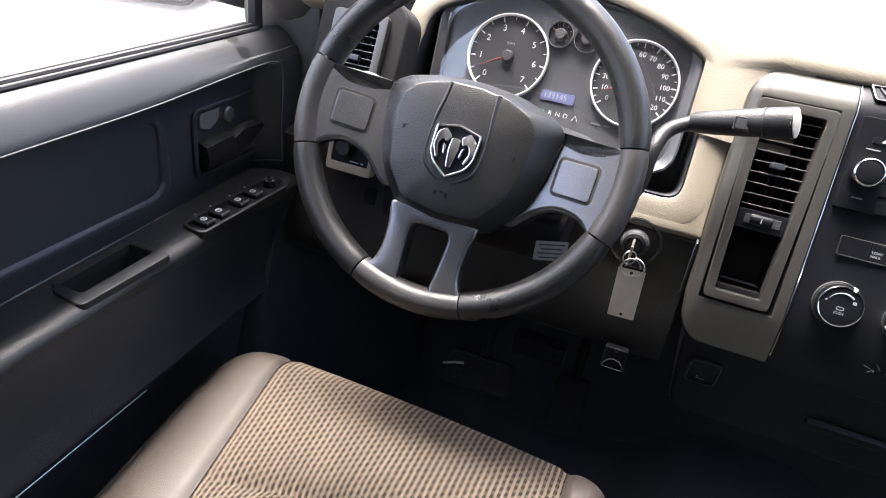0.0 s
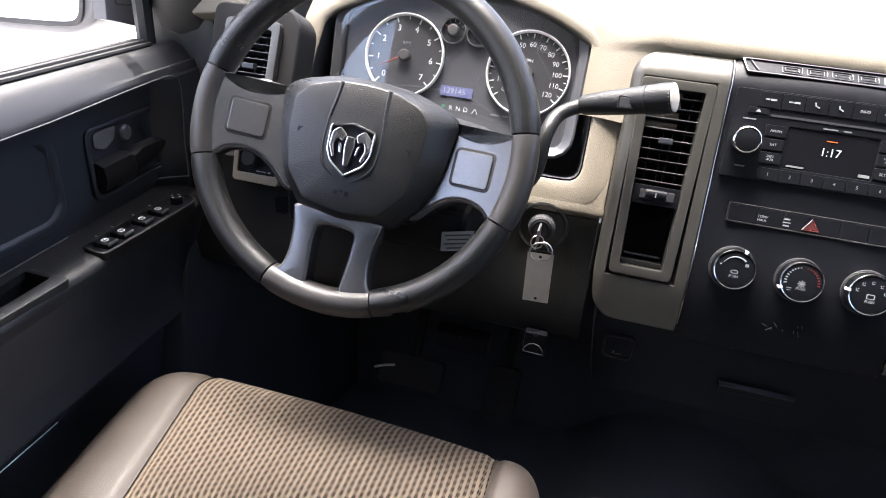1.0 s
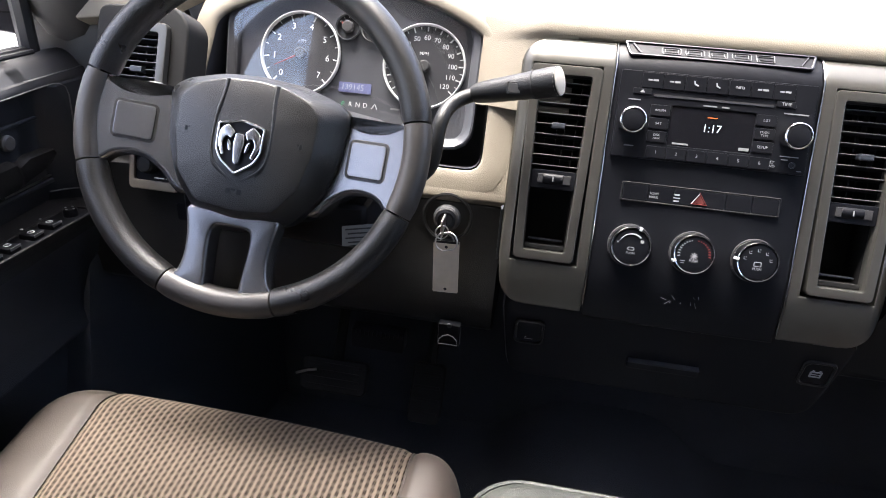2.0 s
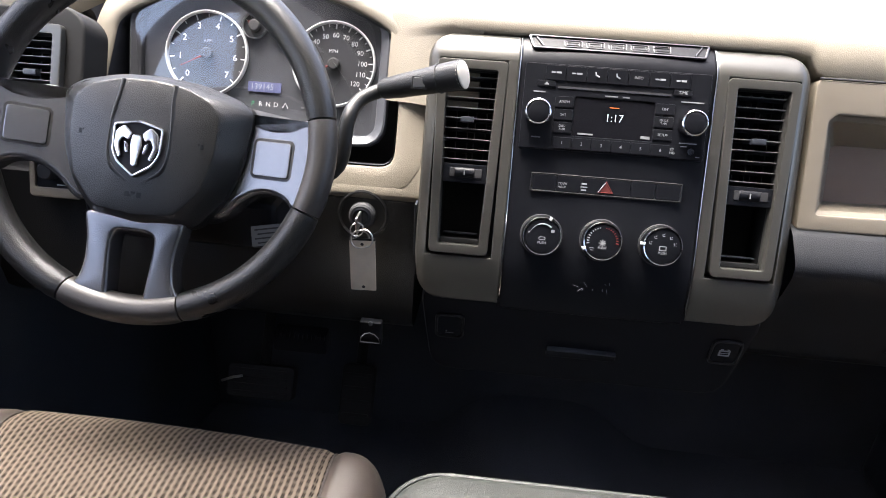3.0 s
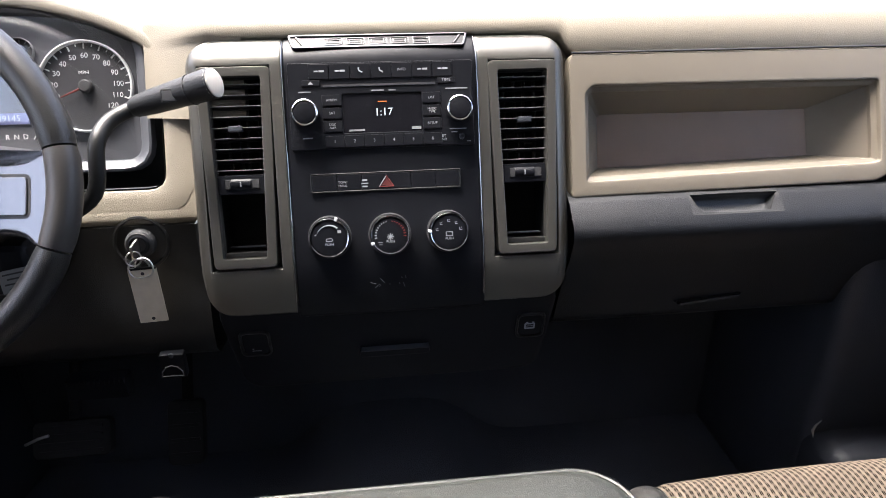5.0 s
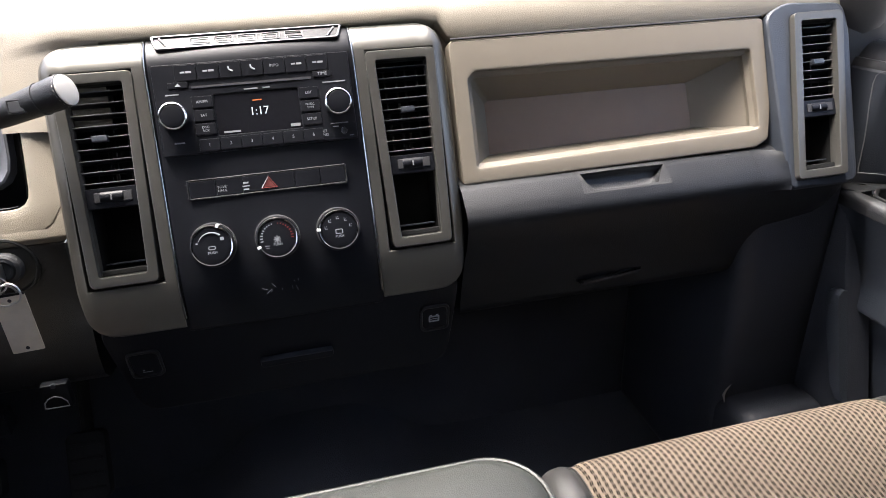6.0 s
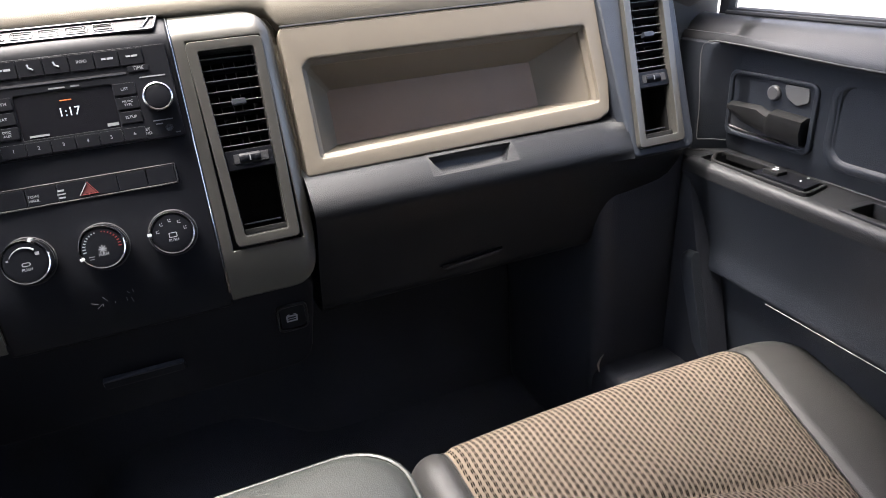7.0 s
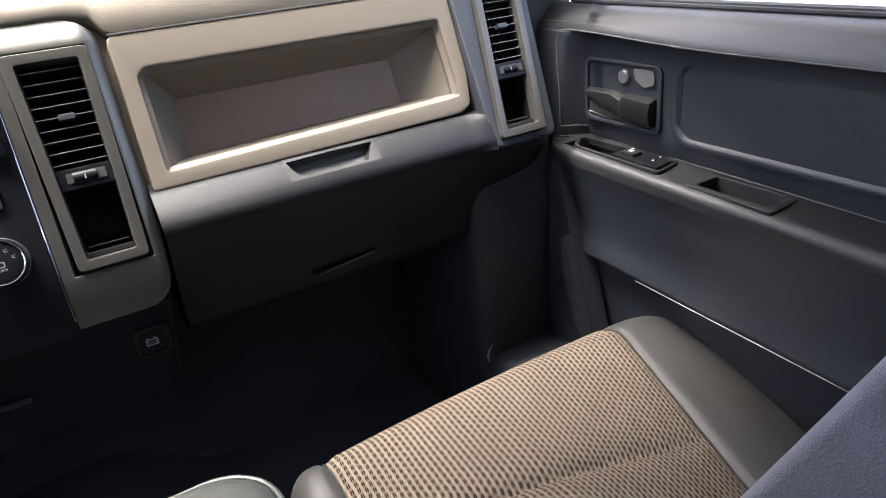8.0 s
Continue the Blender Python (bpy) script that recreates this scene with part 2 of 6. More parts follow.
def box(x0, x1, y0, y1, z0, z1, bevel=0.0, seg=2, m=None, bm=None):
    b = bmesh.new()
    bmesh.ops.create_cube(b, size=1)
    for v in b.verts:
        v.co = ((x0 + x1) / 2 + v.co.x * (x1 - x0), (y0 + y1) / 2 + v.co.y * (y1 - y0), (z0 + z1) / 2 + v.co.z * (z1 - z0))
    bevel_all(b, bevel, seg)
    if m is not None:
        b.transform(m)
    return join(bm, b)


def join(bm, b):
    if bm is None:
        return b
    me = bpy.data.meshes.new("joined")
    b.to_mesh(me)
    b.free()
    bm.from_mesh(me)
    bpy.data.meshes.remove(me)
    return bm


def rrect(x0, x1, y0, y1, r, n=5):
    r = min(r, (x1 - x0) / 2 - 1e-5, (y1 - y0) / 2 - 1e-5)
    out = []
    for cx, cy, a0 in ((x1 - r, y1 - r, 0), (x0 + r, y1 - r, 90), (x0 + r, y0 + r, 180), (x1 - r, y0 + r, 270)):
        for k in range(n + 1):
            a = radians(a0 + 90 * k / n)
            out.append((cx + r * math.cos(a), cy + r * math.sin(a)))
    return out


def round_poly(pts, r, n=4):
    """Round a polygon's corners."""
    out = []
    k = len(pts)
    for i in range(k):
        p, a, b = Vector(pts[i]), Vector(pts[i - 1]), Vector(pts[(i + 1) % k])
        d1, d2 = (a - p), (b - p)
        q = min(r, d1.length * 0.45, d2.length * 0.45)
        s, e = p + d1.normalized() * q, p + d2.normalized() * q
        for j in range(n + 1):
            t = j / n
            out.append(tuple((1 - t) ** 2 * s + 2 * t * (1 - t) * p + t * t * e))
    return out


def circle(cx, cy, r, n=40):
    return [(cx + r * math.cos(2 * math.pi * k / n), cy + r * math.sin(2 * math.pi * k / n)) for k in range(n)]


def plate(outline, z0, z1, bevel=0.0, seg=2, m=None, bm=None):
    """A slab of the given outline, its front edge rounded."""
    b = bmesh.new()
    lo = [b.verts.new((x, y, z0)) for x, y in outline]
    if bevel:
        inset = offset_poly(outline, -bevel)
        mid = [b.verts.new((x, y, z1 - bevel)) for x, y in outline]
        half = offset_poly(outline, -bevel * 0.3)
        cham = [b.verts.new((x, y, z1 - bevel * 0.3)) for x, y in half]
        hi = [b.verts.new((x, y, z1)) for x, y in inset]
        rings = [lo, mid, cham, hi]
    else:
        rings = [lo, [b.verts.new((x, y, z1)) for x, y in outline]]
    k = len(outline)
    for r0, r1 in zip(rings, rings[1:]):
        for i in range(k):
            b.faces.new((r0[i], r0[(i + 1) % k], r1[(i + 1) % k], r1[i]))
    b.faces.new(rings[-1])
    b.faces.new(list(reversed(lo)))
    if m is not None:
        b.transform(m)
    return join(bm, b)


def offset_poly(pts, d):
    """Move an outline outwards by d (inwards if negative); counter-clockwise order."""
    k = len(pts)
    area = sum(pts[i][0] * pts[(i + 1) % k][1] - pts[(i + 1) % k][0] * pts[i][1] for i in range(k))
    sg = 1 if area > 0 else -1
    out = []
    for i in range(k):
        a, p, b = Vector(pts[i - 1]), Vector(pts[i]), Vector(pts[(i + 1) % k])
        e1, e2 = p - a, b - p
        e1 = e1.normalized() if e1.length > 1e-9 else e2.normalized()
        e2 = e2.normalized() if e2.length > 1e-9 else e1
        n1, n2 = Vector((e1.y, -e1.x)) * sg, Vector((e2.y, -e2.x)) * sg
        nn = n1 + n2
        nn = nn.normalized() if nn.length > 1e-6 else n1
        out.append(tuple(p + nn * d / max(0.5, nn.dot(n1))))
    return out


def ring_frame(outer, inner, z0, z1, bevel=0.0, m=None, bm=None, inner_depth=None):
    """A frame between two outlines of equally many points, with rounded front edges."""
    b = bmesh.new()
    k = len(outer)
    zi = z0 if inner_depth is None else inner_depth
    o_in, i_out = offset_poly(outer, -bevel), offset_poly(inner, bevel)
    rings = [[b.verts.new((x, y, z0)) for x, y in outer], [b.verts.new((x, y, z1 - bevel)) for x, y in outer]]
    if bevel:
        rings.append([b.verts.new((x, y, z1 - bevel * 0.3)) for x, y in offset_poly(outer, -bevel * 0.3)])
        rings.append([b.verts.new((x, y, z1)) for x, y in o_in])
        rings.append([b.verts.new((x, y, z1)) for x, y in i_out])
        rings.append([b.verts.new((x, y, z1 - bevel * 0.3)) for x, y in offset_poly(inner, bevel * 0.3)])
    rings.append([b.verts.new((x, y, z1 - bevel)) for x, y in inner])
    rings.append([b.verts.new((x, y, zi)) for x, y in inner])
    for r0, r1 in zip(rings, rings[1:]):
        for i in range(k):
            b.faces.new((r0[i], r0[(i + 1) % k], r1[(i + 1) % k], r1[i]))
    if m is not None:
        b.transform(m)
    return join(bm, b)


def loft(rings, closed=True, caps=False, bm=None, m=None):
    b = bmesh.new()
    vs = [[b.verts.new(p) for p in r] for r in rings]
    k = len(rings[0])
    for r0, r1 in zip(vs, vs[1:]):
        for i in range(k if closed else k - 1):
            b.faces.new((r0[i], r0[(i + 1) % k], r1[(i + 1) % k], r1[i]))
    if caps:
        b.faces.new(list(reversed(vs[0])))
        b.faces.new(vs[-1])
    if m is not None:
        b.transform(m)
    return join(bm, b)


def tube(path, r, n=10, m=None, bm=None, caps=True, flat=1.0):
    """A round bar along a path; r one radius or one a point."""
    pts = [Vector(p) for p in path]
    rs = r if isinstance(r, (list, tuple)) else [r] * len(pts)
    rings = []
    side = None
    for i, p in enumerate(pts):
        d = (pts[min(i + 1, len(pts) - 1)] - pts[max(i - 1, 0)]).normalized()
        if side is None:
            ref = Vector((0, 0, 1)) if abs(d.z) < 0.9 else Vector((1, 0, 0))
            side = d.cross(ref).normalized()
        else:
            side = (side - d * side.dot(d)).normalized()
        up = side.cross(d)
        rings.append([p + rs[i] * (side * math.cos(2 * math.pi * k / n) + up * flat * math.sin(2 * math.pi * k / n)) for k in range(n)])
    return loft(rings, True, caps, bm, m)


def closed_tube(path, r, n=10, m=None, bm=None):
    pts = [Vector(p) for p in path]
    k = len(pts)
    rings = []
    nrm = Vector((0, 0, 1))
    for i, p in enumerate(pts):
        d = (pts[(i + 1) % k] - pts[i - 1]).normalized()
        side = d.cross(nrm).normalized()
        up = side.cross(d)
        rings.append([p + r * (side * math.cos(2 * math.pi * j / n) + up * math.sin(2 * math.pi * j / n)) for j in range(n)])
    return loft(rings + [rings[0]], True, False, bm, m)


def lathe(profile, n=40, m=None, bm=None, cx=0.0, cy=0.0):
    """Turn a profile of (radius, z) about the local z axis."""
    rings = []
    for r, z in profile:
        rings.append([(cx + max(r, 1e-5) * math.cos(2 * math.pi * k / n), cy + max(r, 1e-5) * math.sin(2 * math.pi * k / n), z) for k in range(n)])
    b = loft(rings, True, False)
    bmesh.ops.remove_doubles(b, verts=b.verts, dist=2e-5)
    if m is not None:
        b.transform(m)
    return join(bm, b)


def letters(body, x, y, size, z, mat_name_parent, mat, m, name="lettering", turn=0.0, thick=0.00012, label=""):
    """Raised print with the built-in font, centred at x, y in the frame m."""
    cu = bpy.data.curves.new("print", "FONT")
    cu.body = body
    cu.size = size
    cu.align_x, cu.align_y = "CENTER", "CENTER"
    cu.extrude = thick
    cu.resolution_u = 3
    tmp = bpy.data.objects.new("print", cu)
    scene.collection.objects.link(tmp)
    me = bpy.data.meshes.new_from_object(tmp.evaluated_get(bpy.context.evaluated_depsgraph_get()))
    bm = bmesh.new()
    bm.from_mesh(me)
    bpy.data.objects.remove(tmp)
    bpy.data.meshes.remove(me)
    bpy.data.curves.remove(cu)
    bm.transform(m @ Matrix.Translation((x, y, z)) @ Matrix.Rotation(turn, 4, "Z"))
    return part(name, bm, mat, mat_name_parent, label)


def bars(rects, z, m, mat, parent, name="print_bar", thick=0.0002):
    """Writing too small to read: plain bars (x, y, width, height)."""
    for x, y, w, h in rects:
        h = h * 0.75
        part(name, box(x - w / 2, x + w / 2, y - h / 2, y + h / 2, z - thick, z + thick, m=m), mat, parent)


def spline(pts, n=8):
    """Smooth curve through points (Catmull-Rom)."""
    P = [Vector(p) for p in pts]
    P = [P[0] * 2 - P[1]] + P + [P[-1] * 2 - P[-2]]
    out = []
    for i in range(1, len(P) - 2):
        a, b, c, d = P[i - 1:i + 3]
        for k in range(n):
            t = k / n
            out.append(0.5 * (2 * b + (c - a) * t + (2 * a - 5 * b + 4 * c - d) * t * t + (3 * b - a - 3 * c + d) * t ** 3))
    out.append(P[-2])
    return out


def interp(x, xs, ys):
    return float(np.interp(x, xs, ys))

# ---- shell of the cab and the outdoors ----
bm = bmesh.new()
bmesh.ops.create_grid(bm, x_segments=60, y_segments=60, size=400)
solo("ground", bm, CONCRETE, (0, 0, -0.75), "pale sunlit concrete lot around the truck", "ground", kind="structure", m=Matrix.Translation((0, 0, -0.75)))

bm = box(-0.95, 0.95, -0.45, 1.3, -0.05, 0.0)
tunnel = [[(x, y, 0.1 * math.exp(-(x / 0.17) ** 4) + 0.001) for x in np.linspace(-0.4, 0.4, 25)] for y in np.linspace(-0.4, 1.25, 12)]
loft(tunnel, closed=False, bm=bm)
solo("floor", bm, CARPET, (0, 0, 0), "black carpeted cab floor with a low tunnel", "floor", kind="structure")
solo("firewall", box(-0.95, 0.95, 1.24, 1.3, 0, 0.85), CARPET, (0, 1.24, 0), "black padded firewall behind the dashboard", "wall", kind="structure")
solo("ceiling", box(-0.86, 0.86, -0.45, 0.80, 1.27, 1.31, 0.01), HEADLINER, (0, 0, 1.27), "pale grey cloth headliner", "ceiling", kind="structure")

# rear wall with its window, unseen, close behind the seats; dark to dim reflections
bm = ring_frame(rrect(-0.95, 0.95, 0.0, 1.31, 0.02), rrect(-0.72, 0.72, 1.0, 1.19, 0.05), -0.05, 0.0, 0.004, m=plane_frame((0, -0.42, 0), (0, 1, 0)))
solo("wall_rear", bm, VINYL, (0, -0.42, 0), "unseen cab back wall, kept dark, with a low wide window", "wall", kind="structure")
# Added partition, out of view, closing the space behind the seats.
solo("wall_partition", box(-0.86, 0.86, -0.09, -0.05, 0.0, 0.94, 0.02), VINYL, (0, -0.07, 0), "dark plain unseen partition added behind the seats", "wall", kind="structure")
# Tint kept dark to hold back light from the rear.
rg = solo("rear_glass", plate(rrect(-0.725, 0.725, 0.995, 1.195, 0.05), -0.03, -0.025, m=plane_frame((0, -0.42, 0), (0, 1, 0))), TINTED, (0, -0.44, 1.0), "unseen rear window glass, tinted to dim light from behind", "window", kind="structure")
rg.visible_shadow = False
# Unseen corners; how far forward they reach sets the side light.
for sx, nm, ya in ((-1, "wall_left", 0.0), (1, "wall_right", 0.15)):
    solo(nm, box(min(sx * 0.865, sx * 0.90), max(sx * 0.865, sx * 0.90), -0.45, ya, 0.745, 1.27, 0.01), BODY_INNER, (sx * 0.9, -0.4, 0.745), "unseen grey cab corner, sized to limit side light", "wall", kind="structure")

# roof rails, screen pillars and header
for sx, nm in ((-1, "pillar_left"), (1, "pillar_right")):
    pth = [(sx * 0.845, 1.2, 0.76), (sx * 0.84, 1.02, 0.8), (sx * 0.81, 0.93, 1.0), (sx * 0.76, 0.76, 1.25)]
    bm = tube(spline(pth, 6), [0.075] * 6 + [0.055] * 12 + [0.05], 12, flat=0.8)
    solo(nm, bm, BODY_INNER, (sx * 0.8, 0.8, 0.8), "grey trimmed windscreen pillar", "pillar", kind="structure")
    solo("roof_rail", tube([(sx * 0.79, 0.80, 1.26), (sx * 0.83, 0.1, 1.27), (sx * 0.84, -0.44, 1.26)], 0.06, 10), BODY_INNER, (sx * 0.82, 0, 1.26), "grey roof rail above the door", "roof rail", kind="structure")
solo("screen_header", tube([(-0.79, 0.79, 1.27), (0, 0.83, 1.285), (0.79, 0.79, 1.27)], 0.045, 10), BODY_INNER, (0, 0.62, 1.27), "grey header above the windscreen", "trim", kind="structure")

# windscreen
rows = []
for k in range(9):
    t = k / 8
    rows.append([(x, 1.44 - 0.16 * (x / 0.8) ** 2 - t * (0.63 - 0.1 * (x / 0.8) ** 2), 0.83 + t * 0.44) for x in np.linspace(-0.82 + 0.06 * t, 0.82 - 0.06 * t, 17)])
ws = solo("windscreen", loft(rows, closed=False), GLASS, (0, 1.2, 0.85), "clear raked windscreen", "window", kind="structure")
ws.visible_shadow = False
face_to(ws, (0, 0.2, 0.6))

# bonnet and cowl in front of the screen
bm = loft([[(x, y, z + 0.015 * math.exp(-(x / 0.35) ** 4) - 0.05 * (x / 0.9) ** 2) for x in np.linspace(-0.9, 0.9, 33)] for y, z in ((1.45, 0.76), (1.55, 0.785), (1.9, 0.775), (2.3, 0.74), (2.6, 0.66), (2.66, 0.4))], closed=False)
bonnet = solo("bonnet", bm, CAR_PAINT, (0, 2.0, 0.5), "grey painted bonnet with a raised centre", "bonnet")
bonnet.modifiers.new("thick", "SOLIDIFY").thickness = -0.02
bm = closed_tube([(x * 0.16 + 0.08, 1.75 + y * 0.2, 0.802) for x, y in circle(0, 0, 1, 24)], 0.006, 6)
part("scoop_rim", bm, RUBBER, bonnet)

# ---- dashboard ----
FAS_TOP = 0.2635


def pad_front(x):
    """Where the front edge of the dash pad runs: y and z across the cab."""
    xs = [-0.82, -0.70, -0.66, -0.268, -0.2225, -0.2, 0.2, 0.222, 0.232, 0.25, 0.6, 0.7, 0.82]
    ys = [0.97, 0.985, 1.10, 1.10, 1.032, 0.999, 0.999, 0.999, 0.993, 0.990, 0.990, 0.988, 0.985]
    zs = [0.80, 0.815, 0.85, 0.85, 0.832, 0.8268, 0.8268, 0.823, 0.806, 0.8015, 0.8015, 0.803, 0.80]
    return interp(x, xs, ys), interp(x, xs, zs)


dashboard = thing("dashboard", (0, 1.0, 0.4), "tan and black moulded truck dashboard with a grained top pad", "dashboard")
rows = []
for x in np.concatenate([np.linspace(-0.82, -0.26, 30), np.linspace(-0.25, -0.19, 12), np.linspace(-0.17, 0.17, 12), np.linspace(0.19, 0.27, 16), np.linspace(0.29, 0.82, 24)]):
    yf, zf = pad_front(x)
    d = 0.868 - zf
    ye = 1.42 - 0.16 * (x / 0.8) ** 2
    pr = [(yf + 0.02, zf - 0.012), (yf + 0.003, zf - 0.001), (yf, zf + 0.003), (yf + 0.004, zf + 0.32 * d), (yf + 0.012, zf + 0.58 * d), (yf + 0.026, zf + 0.8 * d), (yf + 0.05, zf + 0.94 * d), (yf + 0.09, zf + d), (1.22, 0.87), (ye - 0.03, 0.862), (ye, 0.85), (ye, 0.78)]
    rows.append([(x, y, z) for y, z in pr])
part("top_pad", loft(rows, closed=False), TAN, dashboard, "tan grained dash pad under the windscreen", angle=60)

# instrument hood: rings grow out from the opening and roll back over the top
OF = plane_frame((-0.445, 0.951, 0.664), (0, -0.902, 0.431))
half = [(0.186, 0.0), (0.186, 0.08), (0.176, 0.160), (0.158, 0.176), (0.116, 0.196), (0.05, 0.216), (0.0, 0.221)]
opening = round_poly(half + [(-x * (1 + 0.059 * min(1, x / 0.15)), y) for x, y in reversed(half[:-1])], 0.02, 4)


def hood_ring(d, z, sink=0.0):
    out = []
    for x, y in offset_poly(opening, d):
        yy = max(y, -0.0365)
        top = min(1.0, max(0.0, (y - 0.10) / 0.07))
        xx = min(max(x, -0.222), 0.2225)
        out.append((xx, yy + sink, z * top + 0.0015 * (1 - top)))
    return out


def hood_back(dy, lift):
    """The hood rolling back over its crest and running out into the dash pad."""
    out = []
    for x, y in offset_poly(opening, 0.034):
        yy = max(y, -0.0365)
        top = min(1.0, max(0.0, (y - 0.10) / 0.07))
        p = OF @ Vector((min(max(x, -0.222), 0.2225), yy, -0.010 * top - dy * 0.3 * (1 - top)))
        p.y += dy * top
        p.z += (0.8725 - p.z) * lift * top
        out.append(tuple(OF.inverted() @ p))
    return out


rings = [[(x, y, -0.02) for x, y in opening], [(x, y, -0.001) for x, y in opening], hood_ring(0.003, 0.002), hood_ring(0.012, 0.003), hood_ring(0.024, -0.001), hood_back(0.0, 0.0), hood_back(0.014, 0.2), hood_back(0.035, 0.45), hood_back(0.065, 0.72), hood_back(0.10, 0.9), hood_back(0.16, 1.0), hood_back(0.24, 1.0)]
outer = []
for x, y in opening:
    q = max(abs(x) / 0.2215, -(y - 0.09) / 0.1262 if y < 0.09 else 0, 0.3)
    ox, oy = x / q, 0.09 + (y - 0.09) / q
    if y > 0.12:
        ox = max(min(ox, x + 0.016), x - 0.016)
    outer.append((ox, min(oy, y + 0.012)))
part("fascia_plate", ring_frame(outer, opening, -0.03, -0.0005, 0.001, m=OF), TAN_SHADED, dashboard, "tan grained plate round the instruments")
part("instrument_hood", loft(rings), TAN_SHADED, dashboard, "tan grained hood round the instruments", m=OF, angle=45)
rows = [[(x, y, z) for y, z in ((-0.026, 0.0016), (-0.034, 0.0022), (-0.0385, 0.0005), (-0.0415, -0.004), (-0.0425, -0.012), (-0.0425, -0.035))] for x in np.linspace(-0.222, 0.2222, 24)]
part("fascia_lip", loft(rows, closed=False), TAN_SHADED, dashboard, "rounded lower edge of the tan plate", m=OF, angle=60)
# dark shroud walls inside the hood
rings = [[(x, y, 0.0005) for x, y in offset_poly(opening, -0.0015)], [(x * 0.985, 0.004 + y * 0.98, -0.012) for x, y in opening], [(x * 0.95, 0.012 + y * 0.93, -0.075) for x, y in opening], [(x * 0.93, 0.02 + y * 0.86, -0.079) for x, y in opening], [(x * 0.5, 0.06 + y * 0.4, -0.10) for x, y in opening]]
part("hood_liner", loft(rings, caps=False), LINER, dashboard, "black satin liner of the instrument hood", m=OF)

# upper shelf behind the vent at the driver's door and its end panel
SF = plane_frame((0, 0.895, 0.582), (0, -0.938, 0.347))
RF = plane_frame((0, 0.882, 0.604), (0, -0.902, 0.431))


LVF = plane_frame((0, 0.851, 0.604), (0, -0.919, 0.395))


def end_panel(o, i, m, mat=GREY_TRIM, label="slate grey grained end panel"):
    bm = ring_frame(round_poly(o, 0.015), round_poly(i, 0.004), -0.05, -0.003, 0.004, m=m)
    part("end_panel", bm, mat, dashboard, label, angle=50)


end_panel([(0.667, -0.012), (0.775, -0.012), (0.795, 0.20), (0.79, 0.235), (0.70, 0.240), (0.667, 0.225)], [(0.681, 0.004), (0.751, 0.004), (0.765, 0.12), (0.777, 0.219), (0.705, 0.219), (0.692, 0.12)], RF)
end_panel([(-0.752, 0.095), (-0.63, 0.095), (-0.628, 0.16), (-0.628, 0.23), (-0.65, 0.25), (-0.752, 0.245)], [(-0.7265, 0.115), (-0.6535, 0.115), (-0.6535, 0.15), (-0.6535, 0.21), (-0.66, 0.222), (-0.7265, 0.222)], LVF, PEDAL, "dull black end panel")
for sx in (-1, 1):
    part("corner_trim", box(min(sx * 0.785, sx * 0.90), max(sx * 0.785, sx * 0.90), 0.99, 1.08, 0.55, 0.865, 0.01), BODY_INNER, dashboard, "grey corner trim at the pillar foot")


# lower bodies either side: profiles swept across the cab
def lower_body(name, xs, prof, mat, label, bend):
    rows = []
    for x in xs:
        rows.append([(x, y + bend(x, z), z) for y, z in prof])
    bm = loft(rows, closed=False)
    if name == "lower_dash":
        gone = [f for f in bm.faces if 0.378 < f.calc_center_median().x < 0.50 and 0.6175 < f.calc_center_median().z < 0.638 and f.calc_center_median().y < 0.93]
        gone += [f for f in bm.faces if 0.672 < f.calc_center_median().x < 0.772 and f.calc_center_median().z > 0.607 and f.calc_center_median().y < 0.97]
        bmesh.ops.delete(bm, geom=gone, context="FACES")
    return part(name, bm, mat, dashboard, label, angle=40)


ledge = [(0.955, 0.642), (0.924, 0.639), (0.914, 0.634), (0.899, 0.621), (0.896, 0.618), (0.889, 0.611), (0.885, 0.603), (0.885, 0.592), (0.895, 0.565), (0.912, 0.535), (0.926, 0.50), (0.934, 0.478), (0.940, 0.458), (0.946, 0.446), (0.957, 0.437), (0.985, 0.430), (1.1, 0.428), (1.22, 0.48)]


def right_bend(x, z):
    b = 0.0
    if x > 0.66:
        b += ((x - 0.66) / 0.14) ** 2 * 0.26 * max(0, 0.585 - z)
    if x > 0.745:
        b += ((x - 0.745) / 0.06) ** 2 * 0.05
    return b


glove = lower_body("lower_dash", np.concatenate([np.linspace(0.2235, 0.36, 7), [0.378, 0.44, 0.50], np.linspace(0.52, 0.64, 6), np.linspace(0.66, 0.81, 10)]), ledge, LOWER_DASH, "slate black grained lower dash with a bright lit ledge", right_bend)
lz, ly = [z for y, z in ledge[:9]][::-1], [y for y, z in ledge[:9]][::-1]
rows = []
for t in np.linspace(0.0, 1.0, 12):
    row = []
    for z in np.linspace(0.5925, 0.6385, 14):
        y0, y1 = interp(z, lz, ly), 0.882 + (z - 0.604) * 0.478 + 0.0046
        row.append((0.628 + 0.043 * t, y0 - 0.0012 + min(0.0, y1 - y0) * t ** 2.6, z))
    rows.append(row)
part("ledge_fillet", loft(rows, closed=False), LOWER_DASH, dashboard, "slate grained fillet from the ledge into the end panel", angle=60)
knee = [(1.0, 0.632), (0.952, 0.630), (0.938, 0.628), (0.934, 0.624), (0.932, 0.60), (0.930, 0.57), (0.918, 0.53), (0.910, 0.49), (0.912, 0.462), (0.925, 0.448), (0.96, 0.44), (1.1, 0.44), (1.22, 0.5)]
lower_body("knee_panel", np.linspace(-0.81, -0.2235, 30), knee, BLACK, "black grained knee panel under the wheel", lambda x, z: 0.0)
